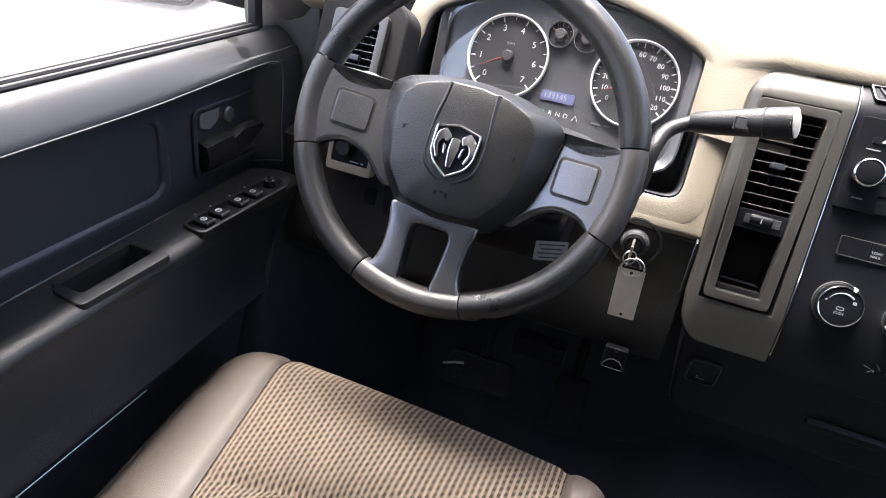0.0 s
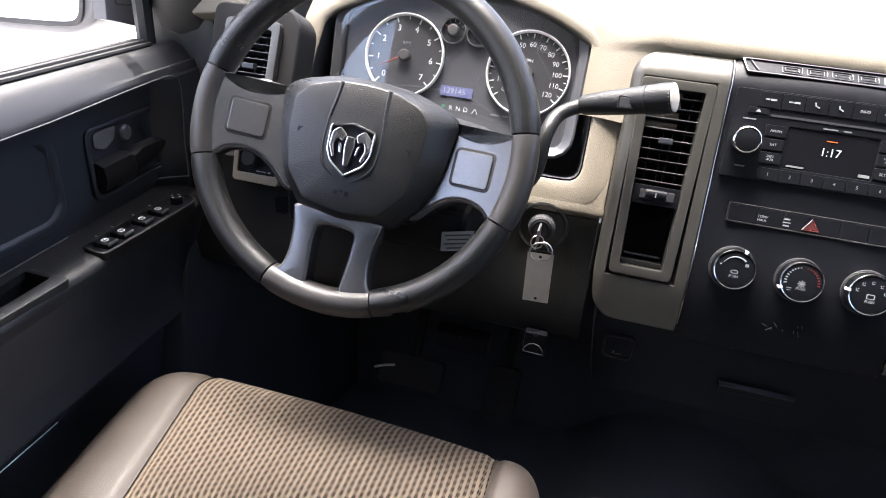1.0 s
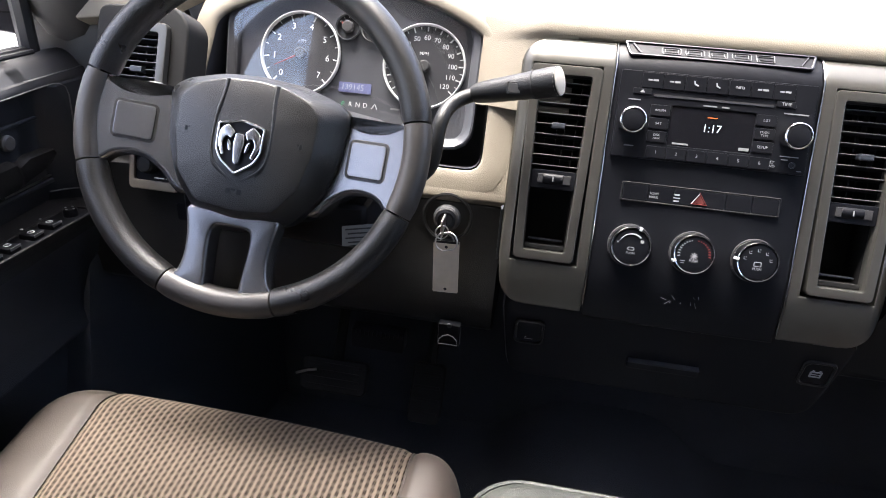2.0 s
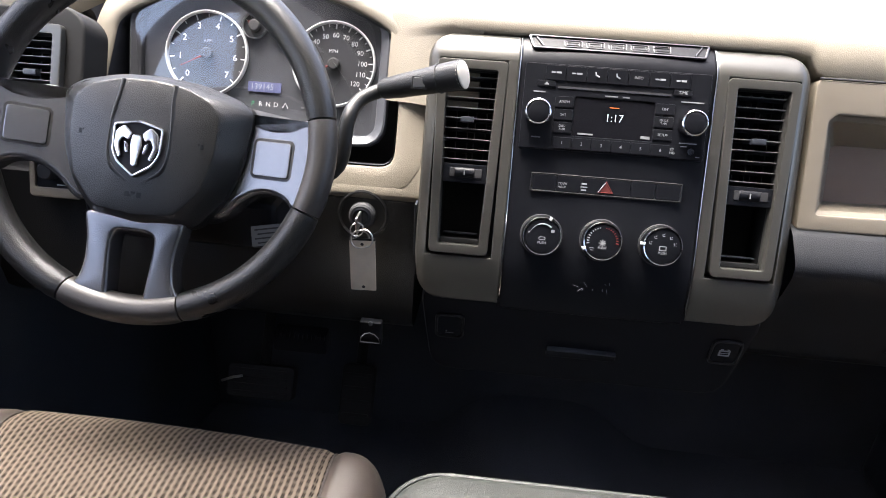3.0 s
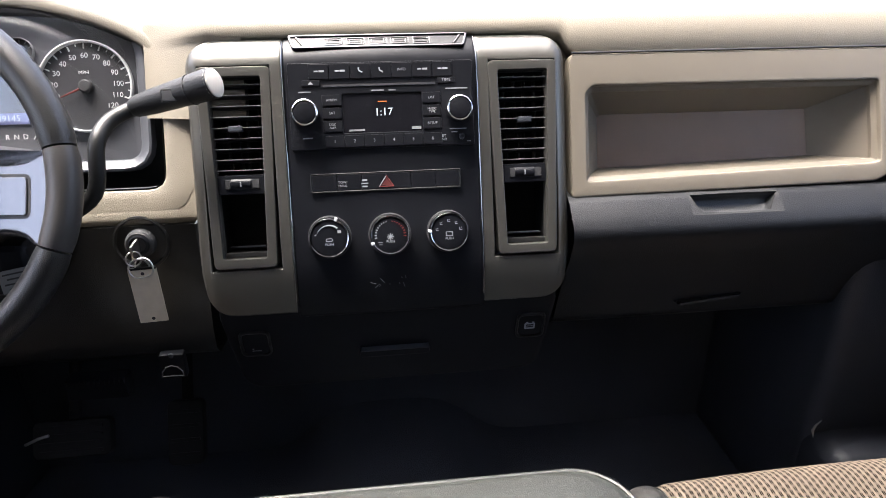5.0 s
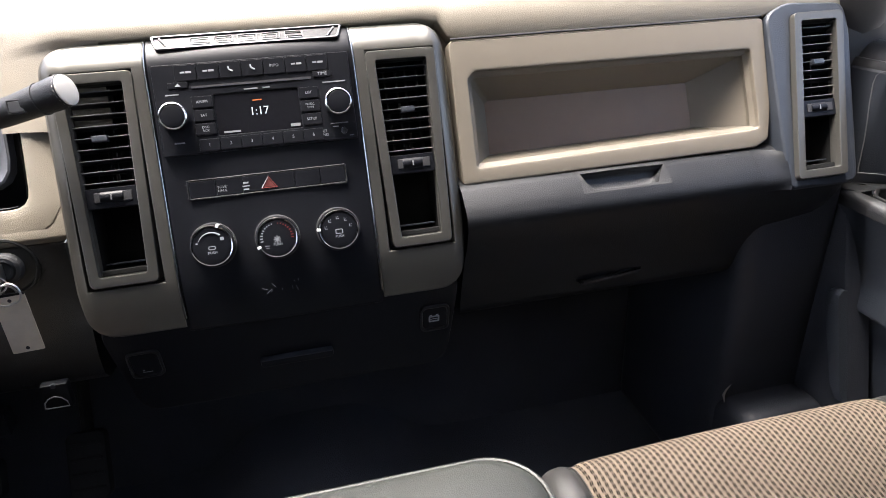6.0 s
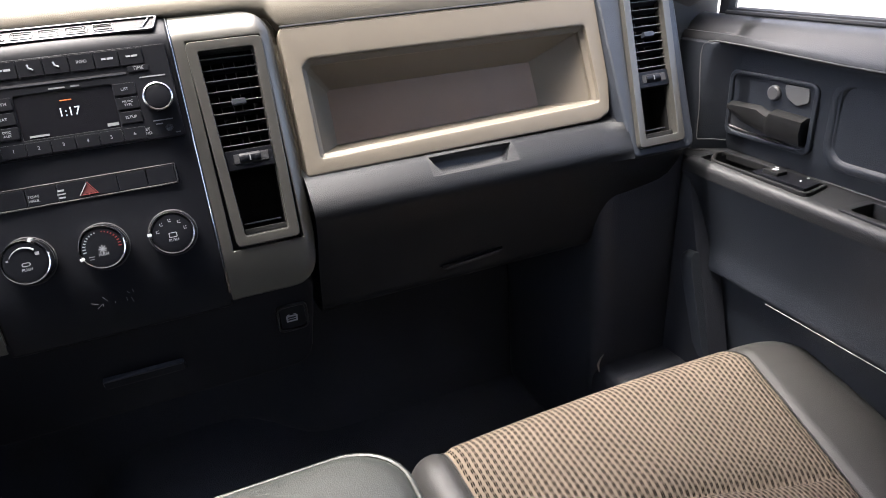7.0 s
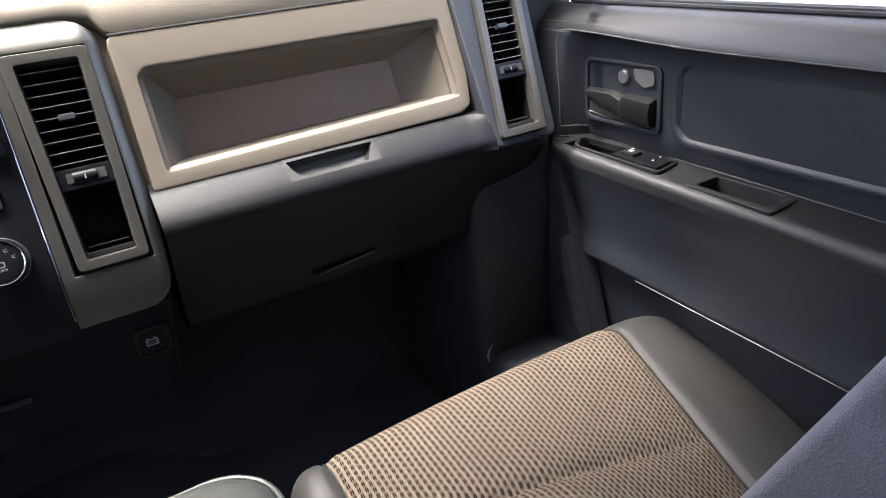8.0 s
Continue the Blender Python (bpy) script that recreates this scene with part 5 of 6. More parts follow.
part("upper_shroud", loft(rings, True, True), LINER, col, "dark grey upper shroud behind the wheel", angle=50)
part("lower_shroud", box(-0.60, -0.372, 0.832, 0.95, 0.592, 0.65, 0.012, 3), BLACK_SMOOTH, col)
lm = plane_frame((-0.379, 0.826, 0.617), (0.45, -0.89, 0.0))
lab = part("paper_label", plate(rrect(-0.019, 0.019, -0.0125, 0.0125, 0.001), 0, 0.0006, m=lm), GREY_PRINT, col, "grey paper label with fine print")
bars([(0.0 + dx, 0.008 - k * 0.0055, 0.031 - 0.006 * (k % 2), 0.0022) for k in range(4) for dx in (0,)], 0.0008, lm, DIAL, lab)
stalk = thing("indicator_stalk", (-0.62, 0.86, 0.745), "dark indicator stalk with a satin tip", "indicator stalk")
pth = spline([(-0.545, 0.888, 0.732), (-0.575, 0.88, 0.741), (-0.605, 0.875, 0.7445), (-0.65, 0.898, 0.7415), (-0.70, 0.912, 0.7395)], 6)
part("lever", tube(pth, [0.0055] * 6 + [0.006] * 6 + [0.0068] * 12 + [0.006], 14), HANDLE_GREY, stalk, "satin dark grey lever")
part("sleeve", tube([(-0.648, 0.897, 0.7416), (-0.6505, 0.898, 0.7415), (-0.664, 0.902, 0.741), (-0.6665, 0.903, 0.7409)], [0.0072, 0.0082, 0.0082, 0.0072], 18), PALE_SATIN, stalk, "pale ribbed sleeve")
part("tip", tube([(-0.699, 0.9117, 0.7395), (-0.704, 0.913, 0.7393)], [0.0072, 0.0066], 16), BLACK_SMOOTH, stalk, "black end of the stalk")

shifter = thing("gear_lever", (-0.30, 0.88, 0.70), "dark grey column shift lever with a pale end cap", "gear lever")
part("stem", tube(spline([(-0.36, 0.875, 0.655), (-0.312, 0.88, 0.685), (-0.3035, 0.895, 0.735), (-0.2955, 0.918, 0.753), (-0.274, 0.934, 0.763), (-0.25, 0.928, 0.77)], 6), 0.0085, 12), BLACK, shifter, "black bent stem")
hx = Vector((-0.272, 0.935, 0.7645))
ht = Vector((-0.176, 0.905, 0.7945))
d = ht - hx
gp = part("handle", tube([hx, hx + d * 0.04, hx + d * 0.25, hx + d * 0.65, hx + d * 0.9, hx + d * 1.0], [0.0095, 0.0115, 0.0135, 0.0152, 0.0165, 0.0163], 20), BLACK, shifter, "dark satin handle")
part("handle_ring", tube([hx + d * 0.72, hx + d * 0.735], [0.0164, 0.0165], 20), RUBBER, gp)
cm = plane_frame(ht, d, (0, 0, 1))
part("end_cap", lathe([(0.0, 0.0026), (0.012, 0.0022), (0.0152, 0.001), (0.0163, -0.002)], 28, m=cm), CREAM, shifter, "pale cream worn end cap")
bm2 = plane_frame(hx + d * 0.5 + Vector((0.0, -0.0142, 0.0025)), (0.0, -0.98, 0.2))
part("button", ring_frame(rrect(-0.0085, 0.0085, -0.007, 0.007, 0.001), rrect(-0.007, 0.007, -0.0055, 0.0055, 0.001), -0.006, 0.0022, 0.0004, m=bm2), RUBBER, gp, "dark groove round the button")
part("button_face", plate(rrect(-0.0068, 0.0068, -0.0053, 0.0053, 0.001), -0.006, 0.0026, 0.0008, m=bm2), HANDLE_GREY, gp, "small square grey button")

# ---- ignition and keys ----
ig = plane_frame((-0.294, 0.9335, 0.604), (0, -0.99, 0.12))
lock = thing("ignition_lock", (-0.294, 0.93, 0.604), "black round ignition lock in the knee panel", "ignition lock")
part("collar", lathe([(0.034, -0.004), (0.033, 0.0025), (0.0305, 0.0035), (0.0285, 0.002), (0.028, 0.0)], 44, m=ig), BLACK, lock)
part("barrel", lathe([(0.0, 0.012), (0.014, 0.012), (0.0165, 0.010), (0.018, 0.0), (0.028, -0.001)], 36, m=ig), RUBBER, lock, "black key barrel")
part("rosette", lathe([(0.008, 0.0125), (0.0105, 0.0135), (0.0125, 0.0122)], 30, m=ig), BLACK_SMOOTH, lock)
keys = thing("car_keys", (-0.29, 0.905, 0.58), "key in the ignition with steel rings and a blank beige tag", "keys")
part("key", box(-0.2965, -0.2935, 0.898, 0.924, 0.596, 0.614, 0.001), STEEL, keys, "steel key head")
for c, r, tilt, tw in (((-0.2945, 0.899, 0.5985), 0.0085, 70, 0.0009), ((-0.290, 0.897, 0.5865), 0.0115, 20, 0.0011), ((-0.285, 0.8985, 0.5875), 0.0115, -30, 0.0011)):
    mm = plane_frame(c, (math.sin(radians(tilt)) * 0.6, -1, 0.15))
    part("ring", closed_tube([(x, y, 0) for x, y in circle(0, 0, r, 28)], tw, 7, m=mm), STEEL, keys, "steel split ring")
tm = plane_frame((-0.2865, 0.897, 0.5515), (0.02, -1, 0.04)) @ Matrix.Rotation(radians(2.0), 4, "Z")
tg = part("tag", plate(rrect(-0.0163, 0.0163, -0.0355, 0.0355, 0.0015), 0, 0.0014, 0.0005, m=tm), TAG, keys, "blank beige plastic tag")
for y in (0.0285, -0.0305):
    part("hole", lathe([(0.0, 0.00155), (0.002, 0.00155), (0.0022, 0.0012)], 16, m=tm @ Matrix.Translation((0, y, 0))), RUBBER, tg)
part("tag_top", box(-0.0163, 0.0163, 0.0335, 0.0365, -0.0003, 0.0018, 0.0006, m=tm), BLACK_SMOOTH, tg)

# headlamp switch in its tan frame
hm = plane_frame((-0.6885, 0.922, 0.624), (0, -0.96, 0.28))
hs = thing("headlamp_switch", tuple(hm.translation), "black headlamp switch in a tan frame", "switch")
part("frame", ring_frame(rrect(-0.036, 0.034, -0.026, 0.028, 0.006), rrect(-0.028, 0.0275, -0.0135, 0.0255, 0.003), -0.01, 0.006, 0.002, m=hm), TAN, hs, "tan moulded frame")
part("panel", plate(rrect(-0.0285, 0.028, -0.014, 0.026, 0.003), -0.01, 0.002, m=hm), BLACK_SMOOTH, hs)
part("dial", lathe([(0.0, 0.015), (0.009, 0.015), (0.011, 0.013), (0.0125, 0.0)], 30, m=hm @ Matrix.Translation((-0.008, 0.008, 0.002))), BLACK, hs, "black rotary dial")
bars([(0.006, -0.0095, 0.014, 0.002), (0.018, -0.0095, 0.004, 0.002), (-0.018, 0.018, 0.004, 0.002), (-0.013, -0.003, 0.003, 0.0025)], 0.0024, hm, WHITE_PRINT, hs)

# small knobs under the switch, the release handle and pedals
for x, z in ((-0.66, 0.585), (-0.625, 0.58), (-0.60, 0.575)):
    mm = plane_frame((x, 0.931, z - 0.02), (0, -1, 0))
    solo("pedal_adjust_switch", plate(rrect(-0.009, 0.009, -0.013, 0.013, 0.003), -0.004, 0.006, 0.002, m=mm), BLACK_SMOOTH, (x, 0.93, z - 0.02), "small black rocker switch on the knee panel", "switch", "knee panel switches")
rel = thing("release_handle", (-0.277, 0.905, 0.455), "small black release bracket with a dull wire loop", "release handle")
part("plate", box(-0.292, -0.262, 0.898, 0.911, 0.43, 0.465, 0.003), BLACK_SMOOTH, rel)
part("loop", tube([(-0.290, 0.893, 0.437), (-0.289, 0.893, 0.444), (-0.284, 0.893, 0.450), (-0.277, 0.893, 0.4525), (-0.27, 0.893, 0.450), (-0.265, 0.893, 0.444), (-0.264, 0.893, 0.437), (-0.290, 0.893, 0.437)], 0.0007, 6), HANDLE_GREY, rel, "dull wire loop")
part("pin", lathe([(0.0, 0.003), (0.003, 0.002), (0.0035, 0)], 14, m=plane_frame((-0.277, 0.9, 0.463), (0, -1, 0))), GREY_TRIM, rel)


def pedal(name, x, y, z, w, h, tilt, label):
    p = thing(name, (x, y, z), label, "pedal", "foot pedals")
    mm = plane_frame((x, y, z), (0, -math.cos(radians(tilt)), math.sin(radians(tilt))))
    part("pad", plate(rrect(-w / 2, w / 2, -h / 2, h / 2, 0.01), -0.01, 0.008, 0.004, m=mm), PEDAL, p, "black rubber pad")
    for k in range(4):
        part("tread", box(-w * 0.4, w * 0.4, -0.0025 + (k - 1.5) * h / 4.6, 0.0025 + (k - 1.5) * h / 4.6, 0.006, 0.0105, 0.001, m=mm), PEDAL, p)
    part("arm", tube([(x, y + 0.01, z), (x, y + 0.08, z + 0.12), (x, y + 0.1, 0.5)], 0.009, 8), PEDAL, p, "black painted arm")


pedal("brake_pedal", -0.475, 1.0, 0.265, 0.11, 0.055, 30, "black rubber brake pedal on a black arm")
pedal("accelerator_pedal", -0.325, 1.03, 0.235, 0.055, 0.10, 30, "black rubber accelerator pedal on a black arm")
# Thin steel curve stands in for the glint at the pedal's edge.
part("pedal_glint", tube([(-0.535, 0.985, 0.271), (-0.515, 0.984, 0.281), (-0.5, 0.986, 0.284)], 0.0022, 6), STEEL, bpy.data.objects["brake_pedal"], "steel line in place of a pedal glint")

# ---- doors ----
DOOR_PROFILE = [(0.90, 0.70), (0.90, 0.752), (0.878, 0.757), (0.870, 0.7585), (0.861, 0.7575), (0.852, 0.753), (0.845, 0.746), (0.839, 0.737), (0.834, 0.7275), (0.831, 0.7205), (0.8315, 0.7165), (0.845, 0.7135), (0.851, 0.706), (0.852, 0.692), (0.854, 0.66), (0.855, 0.596), (0.858, 0.578), (0.862, 0.5675), (0.853, 0.566), (0.832, 0.565), (0.806, 0.5645), (0.798, 0.563), (0.793, 0.5585), (0.791, 0.552), (0.792, 0.542), (0.799, 0.52), (0.809, 0.48), (0.815, 0.44), (0.815, 0.42), (0.810, 0.398), (0.812, 0.391), (0.826, 0.386), (0.838, 0.372), (0.845, 0.2), (0.845, 0.03)]


def lip_rise(y):
    """The edge under the sill pad climbs towards the front of the door."""
    return 0.0095 * ease((y - 0.66) / 0.27)


def door_surface(y):
    """Inner skin of a door across its height at y."""
    out = []
    for x, z in DOOR_PROFILE:
        yk = y + 0.014 * (max(0.0, z - 0.672) / 0.034) ** 2 if z < 0.712 else y + 0.014
        k = interp(yk, [-0.6, 0.906, 0.932, 1.0], [0, 0, 1, 1])
        if 0.565 < z < 0.7145:
            x = x + k * (interp(z, [0.565, 0.72], [0.815, 0.829]) - x)
        if 0.39 < z < 0.572:
            z = z - (0.9 - y) * 0.018
        if 0.70 < z < 0.735:
            z = z + lip_rise(y)
        x += 0.06 * max(0, y - 0.95) ** 1.2
        out.append((x, y, z))
    return out


def pocket_hole(bm):
    """Open the skin where the door pocket sits."""
    gone = [f for f in bm.faces if 0.596 < f.calc_center_median().z < 0.692 and f.calc_center_median().y < 0.728]
    bmesh.ops.delete(bm, geom=gone, context="FACES")
    return bm


def make_door(sx, name, label):
    d = thing(name, (sx * 0.86, 0.3, 0.03), label, "door", "cab doors", "structure")
    rows = [[(sx * x, y, z) for x, y, z in door_surface(y)] for y in np.concatenate([np.linspace(-0.6, 0.5, 10), [0.562, 0.61, 0.66, 0.69, 0.728, 0.77, 0.81, 0.89], [0.87, 0.88, 0.90, 0.905, 0.913, 0.92, 0.925, 0.93, 0.935, 0.94, 0.945, 0.96, 0.98, 1.0]])]
    part("sill_pad", loft([r[1:11] for r in rows], closed=False), SILL, d, "grained sill pad, trim lightened for window glare", angle=40)
    part("upper_panel", pocket_hole(loft([r[10:18] for r in rows], closed=False)), GREY_TRIM, d, "slate grey grained door trim", angle=40)
    part("lower_panel", loft([r[24:] for r in rows], closed=False), GREY_TRIM, d, "slate grey lower door trim", angle=40)
    bm = loft([r[17:25] for r in rows], closed=False)
    wells = [(0.562, 0.66)] + ([(0.81, 0.89)] if sx > 0 else [])
    gone = []
    for f in bm.faces:
        c = f.calc_center_median()
        if 0.812 < abs(c.x) < 0.853 and 0.545 < c.z < 0.58 and any(a < c.y < b for a, b in wells):
            gone.append(f)
    bmesh.ops.delete(bm, geom=gone, context="FACES")
    for a, b in wells:
        q = [(0.812, a), (0.853, a), (0.853, b), (0.812, b)]
        zz = 0.565 - (0.9 - (a + b) / 2) * 0.018
        w_ = [[(sx * x, y, zz - 0.0005) for x, y in q], [(sx * x, y, zz - 0.035) for x, y in offset_poly(q, -0.003)]]
        loft(w_, bm=bm)
        bm.faces.new([bm.verts.new(p) for p in w_[1]])
    part("armrest", bm, ARM, d, "grained armrest with a worn sheen", angle=40)
    part("outer_skin", box(min(sx * 0.90, sx * 0.94), max(sx * 0.90, sx * 0.94), -0.6, 1.0, 0.0, 0.752, 0.01), CAR_PAINT, d, "grey painted outer skin")
    # glass run seals and frame
    for dx, dz, r in ((0.870, 0.7605, 0.0036), (0.880, 0.7625, 0.0036), (0.892, 0.761, 0.005)):
        part("seal", tube([(sx * dx, -0.6, dz), (sx * dx, 0.945, dz)], r, 8), RUBBER, d, "black glass seal")
    part("frame", tube(spline([(sx * 0.885, 0.958, 0.757), (sx * 0.875, 0.945, 0.86), (sx * 0.845, 0.90, 1.02), (sx * 0.80, 0.76, 1.24)], 5), 0.012, 8), RUBBER, d, "black window frame")
    gl = part("glass", loft([[(sx * (0.878 - 0.16 * t * t * 0.5), y0 - (0.22 * t ** 1.6 if y0 > 0 else 0), 0.752 + 0.5 * t) for y0 in (-0.42, 0.93)] for t in np.linspace(0, 1, 6)], closed=False), GLASS, d, "clear side glass")
    gl.visible_shadow = False
    face_to(gl, (0, 0.3, 0.8))
    # line along the trim edge, run on pale round the recess as its lit edge
    part("trim_line", tube([(sx * 0.8305, y, 0.7180 + lip_rise(y)) for y in (-0.6, 0.66, 0.72, 0.78, 0.84, 0.88, 0.92)] + [(sx * x, y, z) for x, y, z in ((0.8297, 0.933, 0.7252), (0.8285, 0.941, 0.7195), (0.827, 0.9425, 0.7076), (0.8245, 0.938, 0.68), (0.8232, 0.9335, 0.655), (0.8222, 0.930, 0.63), (0.819, 0.926, 0.59), (0.8195, 0.925, 0.584), (0.8405, 0.9145, 0.583), (0.856, 0.9045, 0.581))], 0.0009, 5), PALE_SATIN, d, "fine trim line, run on pale as the recess's lit edge")
    # Steel thread along the lower crease stands in for its highlight.
    part("lower_line", tube([(sx * 0.8095, -0.5, 0.3645), (sx * 0.8095, 0.75 if sx > 0 else 0.62, 0.3865 if sx > 0 else 0.384)], 0.0008, 5), STEEL, d, "fine bright line as the crease's highlight")

    def face(y, z):
        """Frame on the trim, local x along the door towards the nose on either side."""
        m = Matrix(((0, 0, -sx, sx * 0.8555), (1, 0, 0, y), (0, 1, 0, z), (0, 0, 0, 1)))
        return m

    # map pocket rim
    rings = [[(x, y, z) for x, y in rrect(-0.62, x1, y0, y1, r, 6)] for x1, y0, y1, r, z in ((0.743, 0.585, 0.703, 0.03, 0.0), (0.7405, 0.5875, 0.7005, 0.028, 0.0032), (0.735, 0.593, 0.695, 0.026, 0.0036), (0.732, 0.596, 0.692, 0.025, 0.002), (0.716, 0.622, 0.687, 0.022, -0.017), (0.713, 0.625, 0.685, 0.02, -0.0185))]
    part("door_pocket", loft(rings, True, True, m=face(0, 0)), GREY_TRIM, d, "grey grained recess with a sloping foot", angle=60)
    part("arm_line", tube([(sx * 0.8565, -0.5, 0.5445), (sx * 0.8565, 0.735, 0.567)], 0.0008, 5), HANDLE_GREY, d, "fine pale seam behind the armrest")
    # inner handle
    hy = 0.0 if sx > 0 else 0.026
    h = part("handle_bezel", ring_frame(rrect(0.757, 0.9045, 0.594, 0.688, 0.012), rrect(0.764, 0.898, 0.601, 0.682, 0.010), -0.01, 0.006, 0.002, m=face(hy, 0), inner_depth=-0.002), GREY_TRIM, d, "grey handle surround", angle=60)
    part("handle_cup", plate(rrect(0.763, 0.899, 0.600, 0.684, 0.010), -0.006, 0.0012, m=face(hy, 0)), HANDLE_GREY, h)
    part("lock_knob", lathe([(0.0, 0.007), (0.008, 0.007), (0.0102, 0.005), (0.0108, 0.0)], 28, m=face(hy + 0.826, 0.666)), HANDLE_GREY, h, "round grey lock knob")
    rows = []
    for t in (0, 0.12, 0.25, 0.4, 0.52, 0.56, 0.6, 0.64, 0.75, 0.9, 0.97, 1.0):
        y = 0.897 - 0.13 * t
        fat = interp(t, [0, 0.54, 0.6, 1], [0.95, 1.0, 1.3, 1.3])
        top = 0.643 + 0.002 * math.sin(t * 3.1) - (0.006 if 0.5 < t < 0.6 else 0.0)
        bot = interp(t, [0, 0.2, 0.6, 1], [0.628, 0.615, 0.606, 0.604])
        rows.append([(y, bot, 0.0), (y, bot + 0.004, 0.011 * fat), (y, (bot + top) / 2, 0.0145 * fat), (y, top - 0.004, 0.0125 * fat), (y, top, 0.005 * fat), (y, top, 0.0)])
    part("pull_lever", loft(rows, True, True, m=face(hy, 0)), BLACK, h, "black curved pull lever")
    part("bright_plate", plate(round_poly([(0.770, 0.662), (0.788, 0.6545), (0.806, 0.664), (0.811, 0.680), (0.772, 0.680)], 0.005), 0.0, 0.0045, 0.0015, m=face(hy, 0)), PALE_SATIN, h, "pale satin insert")
    part("bright_edge", tube([(0.897, 0.606, 0.003), (0.86, 0.603, 0.003), (0.80, 0.6025, 0.003)], 0.0018, 6, m=face(hy, 0)), STEEL, h)

    # armrest switch pod
    zt = 0.5645

    def top(dz=0.0):
        return Matrix(((sx, 0, 0, 0), (0, 1, 0, 0), (0, 0, 1, zt + dz), (0, 0, 0, 1)))

    if sx > 0:
        o = round_poly([(0.803, 0.712), (0.853, 0.722), (0.856, 0.735), (0.852, 0.900), (0.836, 0.905), (0.806, 0.88)], 0.012)
        pod = part("switch_pod", ring_frame(o, offset_poly(o, -0.006), -0.006, 0.004, 0.002, m=top(-0.002)), BLACK, d, "black window switch pod")
        part("switch_base", plate(round_poly([(0.811, 0.722), (0.846, 0.728), (0.846, 0.808), (0.811, 0.808)], 0.004), -0.003, 0.004, 0.0015, m=top()), BLACK_SMOOTH, pod)
        part("window_switch", plate(rrect(0.818, 0.838, 0.772, 0.798, 0.003), 0.0, 0.009, 0.003, m=top()), BLACK, pod)
        bars([(0.828, 0.785, 0.006, 0.009), (0.836, 0.79, 0.002, 0.008), (0.818, 0.736, 0.003, 0.003), (0.834, 0.738, 0.003, 0.003)], 0.0092, top(), WHITE_PRINT, pod)
    else:
        o = round_poly([(0.789, 0.717), (0.829, 0.722), (0.829, 0.896), (0.802, 0.905), (0.784, 0.892)], 0.012)
        pod = part("switch_pod", ring_frame(o, offset_poly(o, -0.005), -0.006, 0.004, 0.002, m=top(-0.002)), BLACK, d, "black window switch pod")
        part("pod_floor", plate(offset_poly(o, -0.0045), -0.006, 0.0005, m=top()), BLACK_SMOOTH, pod)
        for y in (0.740, 0.768, 0.806, 0.838):
            sw = part("window_switch", plate(rrect(0.795, 0.818, y - 0.0095, y + 0.0095, 0.003), 0.0, 0.007, 0.003, m=top()), BLACK_SMOOTH, pod)
            part("symbol", ring_frame(rrect(0.8025, 0.8105, y - 0.004, y + 0.004, 0.003), rrect(0.8037, 0.8093, y - 0.0028, y + 0.0028, 0.0022), 0.0066, 0.0074, m=top()), WHITE_PRINT, sw)
            bars([(0.8065, y, 0.003, 0.0012), (0.822, y + 0.003, 0.003, 0.003)], 0.0074, top(), WHITE_PRINT, sw)
            part("edge", box(0.795, 0.796, y - 0.008, y + 0.008, 0.004, 0.0075, 0.0003, m=top()), PALE_SATIN, sw)
        part("mirror_knob", lathe([(0.0, 0.010), (0.0075, 0.010), (0.009, 0.008), (0.0095, 0)], 24, m=top() @ Matrix.Translation((0.806, 0.876, 0))), BLACK_SMOOTH, pod)
        bars([(0.800, 0.876, 0.002, 0.003), (0.812, 0.876, 0.002, 0.003), (0.806, 0.870, 0.003, 0.002), (0.806, 0.882, 0.003, 0.002)], 0.0104, top(), WHITE_PRINT, pod)
    # pull cup
    o = round_poly([(0.799, 0.548), (0.86, 0.553), (0.861, 0.67), (0.803, 0.672)], 0.008) if sx > 0 else round_poly([(0.795, 0.545), (0.842, 0.55), (0.848, 0.668), (0.792, 0.668)], 0.008)
    i = round_poly([(0.8125, 0.5625), (0.8525, 0.5625), (0.8525, 0.6595), (0.8125, 0.6595)], 0.004)
    cup = part("pull_cup", ring_frame(o, i, -0.008, 0.003, 0.002, m=top(-0.0055), inner_depth=-0.012), ARM, d, "black rimmed pull cup in the armrest")
    if sx < 0:
        d.location.x += 0.013
    return d


make_door(-1, "door_1", "slate grey driver door with switches on the armrest")
make_door(1, "door_2", "slate grey passenger door with handle and armrest pull")

# kick panel ahead of the passenger's door
kp = thing("kick_panel", (0.79, 0.98, 0.1), "slate grey kick panel and sill trim beside the footwell", "trim", kind="structure")
rows = []
for z in np.linspace(0.0, 0.565, 14):
    x0 = 0.80
    e = 0.757 + 0.27 * z
    rows.append([(x0 + 0.03, e - 0.004, z), (x0 + 0.003, e, z), (x0 - 0.004, e + 0.006, z), (x0 - 0.009, e + 0.03, z), (x0 - 0.02, 0.93 + 0.06 * z, z), (x0 - 0.045, 1.02, z), (x0 - 0.1, 1.1, z), (x0 - 0.13, 1.24, z)])
part("panel", loft(rows, closed=False), FOOTWELL, kp)
rings = []
for z, w, h in ((0.25, 0.016, 0.006), (0.27, 0.022, 0.011), (0.33, 0.026, 0.013), (0.395, 0.030, 0.015), (0.412, 0.026, 0.014), (0.420, 0.016, 0.006)):
    e = 0.757 + 0.27 * z
    rings.append([(0.797, e + 0.001, z), (0.797 - h, e + 0.004, z), (0.795 - h, e + 0.006 + w * 0.5, z), (0.792 - h * 0.7, e + w, z), (0.797, e + w + 0.004, z)])
part("pull_strap", loft(rings, True, True), GREY_TRIM, kp, "slate grey raised trim tab", angle=50)
